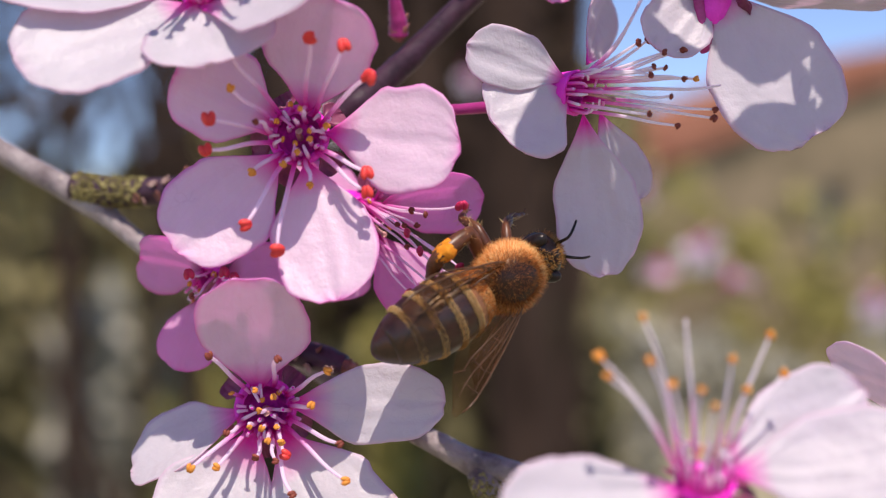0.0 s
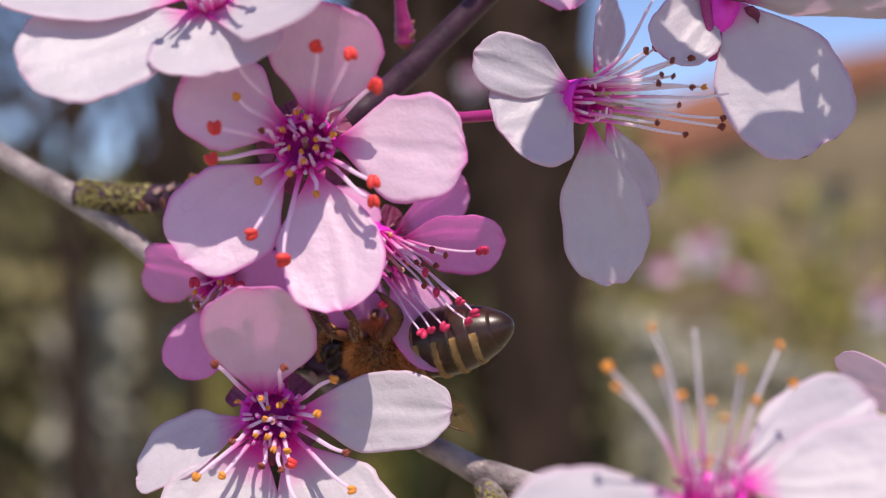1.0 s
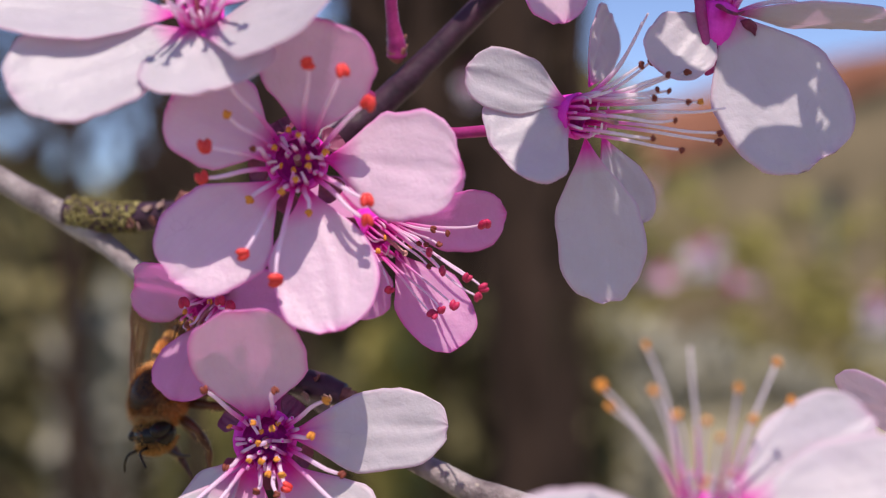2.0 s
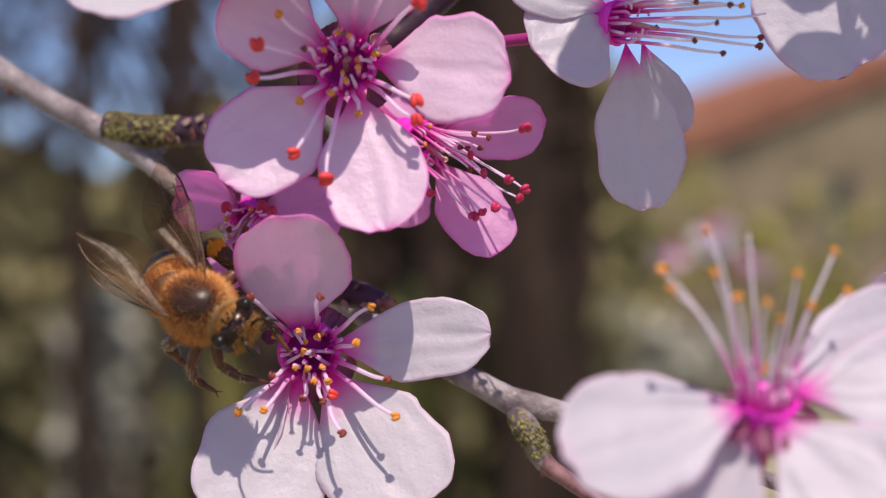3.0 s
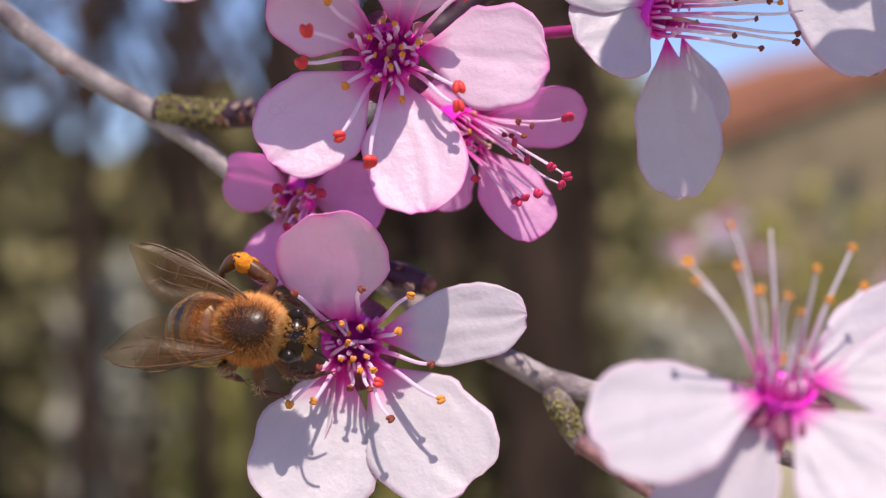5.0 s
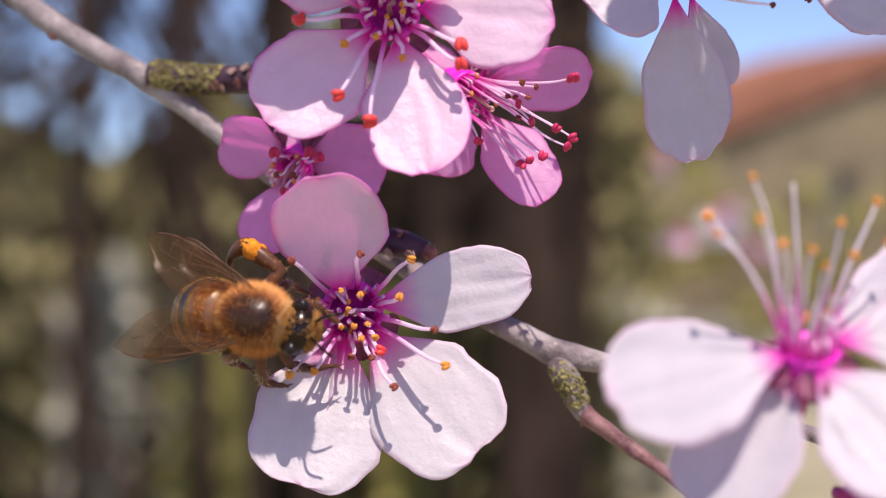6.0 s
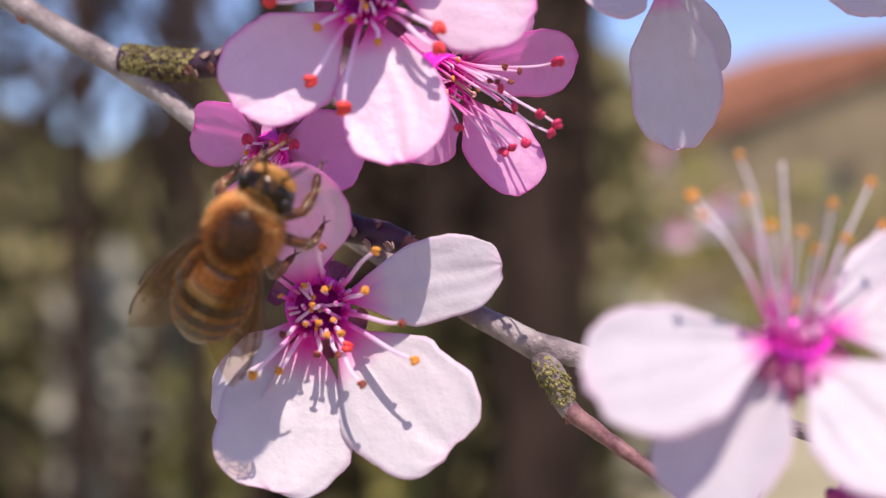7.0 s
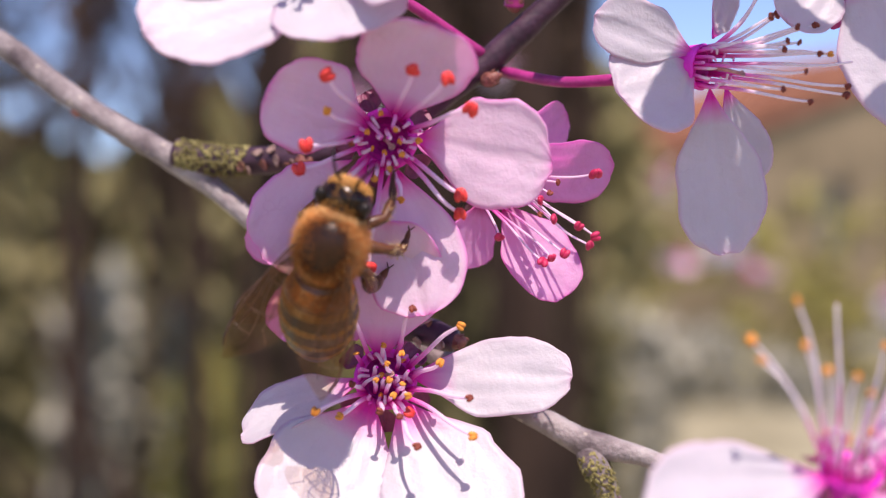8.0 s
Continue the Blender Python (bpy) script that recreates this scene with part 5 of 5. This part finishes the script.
BEE_WAY = [  # seconds, millimetres, heading, back's direction
    (0, (5.2, -2.5, -2.2), (0.83, 0.3, 0.47), (0.25, -0.90, -0.30)),
    (0.2, (6.1, -2.0, -5.3), (0.55, 0.83, 0.08), (0.8, -0.55, -0.2)),
    (0.3, (4.7, -2.5, -7.3), (0.53, 0.84, 0.0), (0.78, -0.55, -0.3)),
    (0.4, (5.4, 0.8, -6.3), (0.5, 0.85, -0.03), (0.75, -0.5, -0.35)),
    (0.5, (5.2, 2.0, -6.1), (0.3, 0.95, 0.0), (0.9, -0.3, -0.2)),
    (0.6, (5.0, 3.0, -5.9), (0.12, 0.99, -0.05), (0.9, -0.15, -0.4)),
    (0.7, (2.4, 4.5, -6.4), (-0.6, 0.7, -0.32), (0.2, -0.1, -0.95)),
    (0.8, (0.2, 5.0, -6.9), (-0.8, 0.55, -0.1), (0.1, 0.15, -0.95)),
    (0.9, (-2.3, 5.3, -7.1), (-0.9, 0.4, -0.02), (0.0, 0.35, -0.92)),
    (1, (-4.8, 5.5, -7.1), (-0.96, 0.22, 0.02), (0.0, 0.45, -0.88)),
    (1.2, (-6.4, 6.5, -7.6), (-0.95, 0.25, -0.1), (0.0, 0.5, -0.85)),
    (1.5, (-12.9, 13.0, -8.1), (-0.8, 0.5, -0.3), (-0.2, 0.3, -0.9)),
    (1.8, (-20.0, 14.0, -9.6), (-0.6, 0.1, -0.8), (-0.7, -0.3, 0.5)),
    (2.1, (-21.4, 6.0, -8.8), (0.35, -0.5, -0.75), (-0.4, -0.8, 0.3)),
    (2.3, (-19.2, -2.8, -7.9), (0.78, -0.42, -0.46), (0.2, -0.86, 0.45)),
    (2.5, (-19.9, -3.8, -8.6), (0.82, -0.36, -0.44), (0.2, -0.88, 0.42)),
    (2.7, (-19.2, -4.3, -9.7), (0.82, -0.33, -0.46), (0.15, -0.9, 0.38)),
    (3, (-18.6, -4.3, -8.7), (0.84, -0.36, -0.4), (0.1, -0.92, 0.3)),
    (3.5, (-18.5, -4.8, -11.8), (0.9, -0.28, -0.32), (0.1, -0.95, 0.2)),
    (4, (-18.0, -4.8, -13.7), (0.82, -0.25, -0.48), (0.1, -0.95, 0.2)),
    (4.3, (-17.7, -4.8, -12.8), (0.9, -0.17, -0.36), (0.08, -0.95, 0.22)),
    (4.5, (-16.9, -4.8, -12.2), (0.97, -0.15, -0.14), (0.05, -0.95, 0.25)),
    (4.7, (-17.7, -4.8, -11.4), (0.97, -0.15, -0.12), (0.05, -0.95, 0.25)),
    (5.8, (-19.0, -4.8, -13.7), (0.95, -0.15, -0.2), (0.05, -0.95, 0.2)),
    (6, (-18.0, -4.8, -13.4), (0.95, -0.2, -0.18), (0.05, -0.95, 0.2)),
    (6.3, (-19.0, -5.0, -11.7), (0.96, -0.08, -0.03), (0.05, -0.95, 0.22)),
    (6.5, (-18.3, -5.3, -11.6), (0.95, 0.05, 0.03), (0.08, -0.97, 0.18)),
    (6.6, (-17.3, -5.6, -9.3), (0.86, -0.15, 0.3), (0.05, -0.97, 0.0)),
    (6.8, (-15.9, -7.2, -7.6), (0.66, -0.38, 0.6), (0.05, -0.95, -0.1)),
    (7, (-16.4, -8.0, -8.2), (0.50, -0.25, 0.80), (-0.15, -0.95, -0.2)),
    (7.2, (-18.6, -8.0, -6.6), (0.3, -0.3, 0.88), (-0.2, -0.93, -0.2)),
    (7.4, (-13.0, -8.2, -3.7), (0.5, -0.15, 0.82), (-0.2, -0.95, -0.05)),
    (7.5, (-13.3, -8.2, -3.2), (0.5, -0.12, 0.85), (-0.2, -0.95, -0.05)),
    (7.6, (-15.0, -8.2, -2.9), (0.38, -0.12, 0.9), (-0.18, -0.96, -0.05)),
    (7.7, (-16.6, -8.2, -2.0), (0.28, -0.12, 0.94), (-0.15, -0.97, -0.05)),
    (8, (-14.9, -8.2, -1.9), (0.3, -0.2, 0.92), (-0.2, -0.95, -0.1)),
]
BLOOM_A_WAY = [  # seconds, shift in millimetres, turn in degrees
    (0, (0, 0, 0), (0, 0, 0)), (1.2, (0, 0, 0), (0, 0, 0)), (2.4, (0.3, 0, 0), (0, 0, 0)), (3, (0.5, 0, -0.1), (0, 0, 0)), (3.5, (0, 0, 0), (0, 0, 0)), (4, (-0.5, 0, 0.15), (0, 0, 0)),
    (4.5, (-0.4, 0, 0.15), (0, 0, 0)), (4.8, (0, 0, 0), (0, 0, 0)), (6.9, (0, 0, 0), (0, 0, 0)), (7.2, (-0.6, 0.2, -0.8), (3, 0, 2)),
    (7.5, (-1.6, 0.5, -1.9), (13, 0, 4)), (8, (-2.5, 0.6, -2.4), (15, 0, 4)),
]
BLOOM_C_WAY = [  # the bee's weight swings it
    (0, (-0.24, 0, 1.08), (0, 3, 0)), (1.2, (-0.22, 0, 1.15), (0, 3, 0)), (2.3, (0.05, 0, 0.9), (0, -1, 0)), (2.5, (0.12, 0, 0.8), (0, -2, 0)), (3, (0.12, 0, 0.5), (0, 0, 0)), (3.5, (-0.1, 0, 0.1), (0, -2, 0)),
    (4, (-0.36, 0, -0.12), (0, -4, 0)), (4.5, (-0.2, 0, -0.4), (0, -4, 0)), (6, (0.0, 0, -0.52), (0, -6, 0)), (6.5, (-0.2, 0, -0.12), (0, -4, 0)), (7, (-0.7, 0, -0.72), (0, -8, 0)),
    (7.5, (0.08, 0, 0.96), (-12, 2, 0)), (8, (0.3, 0, 1.3), (-14, 6, 0)),
]
BLOOM_F_WAY = [
    (0, (0.8, 0, 0.95), (0, 0, 0)), (1.2, (0.8, 0, 1.1), (0, 0, 0)), (2.5, (0.65, 0, 1.4), (0, 0, 0)), (3, (1.3, 0, 0.95), (0, 0, 0)), (3.5, (0.5, 0, 0.5), (0, 0, 0)), (4, (-0.1, 0, 0.12), (0, 0, 0)), (4.5, (0, 0, 0.35), (0, 0, 0)),
    (6, (0.65, 0, 0.55), (0, 0, 0)), (6.5, (0.4, 0, 0.5), (0, 0, 0)), (7, (0.5, 0, 0.95), (0, 0, 0)), (7.5, (0.22, 0, 0.5), (0, 0, 0)), (8, (0.45, 0, 0.5), (0, 0, 0)),
]
BLOOM_T_WAY = [
    (0, (0, 0, 0), (0, 0, 0)), (1.2, (0, 0, 0), (0, 0, 0)), (2.5, (0.4, 0, -0.1), (0, 0, 0)), (3, (0.3, 0, -0.2), (0, 0, 0)), (4, (-0.5, 0, -0.2), (0, 0, 0)), (5, (0, 0, 0), (0, 0, 0)), (7, (0, 0, -0.4), (0, 0, 0)), (7.5, (-0.2, 0, -1.1), (0, 0, 0)), (8, (-0.2, 0, -0.6), (0, 0, 0)),
]
BLOOM_E_WAY = [
    (0, (-1.6, 0.0, -0.6), (0, 0, 0)), (0.3, (-2.0, 0, -2.6), (0, 8, 0)), (0.6, (-1.4, 0, -2.6), (0, 8, 0)), (1.0, (-0.6, 0, -2.4), (0, 6, 0)), (1.2, (-0.4, 0, -2.4), (0, 6, 0)),
    (1.7, (0, 0, -0.6), (0, 1, 0)), (2.3, (0, 0, 0), (0, 0, 0)), (7.2, (0, 0, 0), (0, 0, 0)), (8, (-0.8, 0, -0.2), (0, 0, 0)),
]

ABDOMEN_WAY = [  # seconds, droop and sideways bend in degrees
    (0, -4, 0), (0.2, 40, 0), (0.45, 46, 0), (0.6, 36, 0), (0.7, -6, 0), (0.8, 2, 0), (1.2, 12, 0), (2.0, 40, -20), (2.5, 48, -35), (3.5, 42, -35), (4.0, 45, -20), (4.5, 50, 0), (5.8, 50, 0), (6.2, 54, 0), (6.5, 70, 0), (6.7, 46, 0), (7.0, 26, 0), (7.5, 26, 0), (8, 34, 0),
]
HINDLEG_WAY = [  # seconds, degrees of roll and swing
    (0, 0, 30), (0.4, 0, 18), (1.2, 0, 10), (2.3, -20, 15), (3.5, -10, 5), (4.2, 0, 0), (6.2, 0, 0), (6.6, -8, -6), (7.0, -75, 30), (8, -80, 35),
]
WING_WAY = [  # seconds, degrees by which the left and the right wings open further, lift and pitch
    (0, -3, 14, 0, 0), (0.2, 10, 6, 24, 0), (0.45, 20, 24, 36, 0), (0.6, 20, 24, 36, 0), (0.75, 36, 36, 26, 10), (0.9, 22, 22, 8, 0), (1.2, 4, 4, 0, 0), (2.3, 26, -18, 2, 0), (3.1, 26, -24, 2, 0), (3.5, 30, -34, -10, 0),
    (4.0, 18, -14, -4, 0), (4.5, 4, 2, 0, 0), (5.8, 4, 2, -8, 0), (6.5, 2, 4, -38, 0), (7.0, -2, 6, -14, 0), (7.5, 3, 0, -6, 0), (8, 4, -4, -8, 0),
]


FOLD_WAY = [(0, 0), (1.2, 0), (2.3, 34), (6.5, 34), (7.1, 10), (8, 0)]  # seconds, degrees: the bee folds a petal under


def motions():
    folded = sorted((c for c in bloom_c.children if c.name.startswith("petal")), key=lambda c: c.name)[-1]
    walk(folded, [(t, pose(0, 0, 0, 0, -fold, 0)) for t, fold in FOLD_WAY])
    walk(bee, [(t, bee_pose(p, h, b)) for t, p, h, b in BEE_WAY])
    walk(bee_abdomen, [(t, pose(-2.1 * MM, 0, -0.25 * MM, 0, 0, yaw) @ pose(0, 0, 0, 0, -droop, 0)) for t, droop, yaw in ABDOMEN_WAY])
    walk(bee_hindleg, [(t, pose(-0.7 * MM, 1.1 * MM, -1.6 * MM, roll, 0, swing)) for t, roll, swing in HINDLEG_WAY])
    for wing, root, s, spread in bee_wings:
        walk(wing, [(t, pose(*root, s * pitch, 6 + lift, -s * (spread + (left if s > 0 else right)))) for t, left, right, lift, pitch in WING_WAY])
    for bloom, spec, rows in ((bloom_a, BLOOM_A, BLOOM_A_WAY), (bloom_e, BLOOM_E, BLOOM_E_WAY), (bloom_c, BLOOM_C, BLOOM_C_WAY), (bloom_f, BLOOM_F, BLOOM_F_WAY), (bloom_t, BLOOM_T, BLOOM_T_WAY)):
        home = ORIGIN + Vector(spec["place"]) * MM
        walk(bloom, [(t, Matrix.Translation(home + Vector(d) * MM) @ pose(0, 0, 0, *turn)) for t, d, turn in rows])


motions()
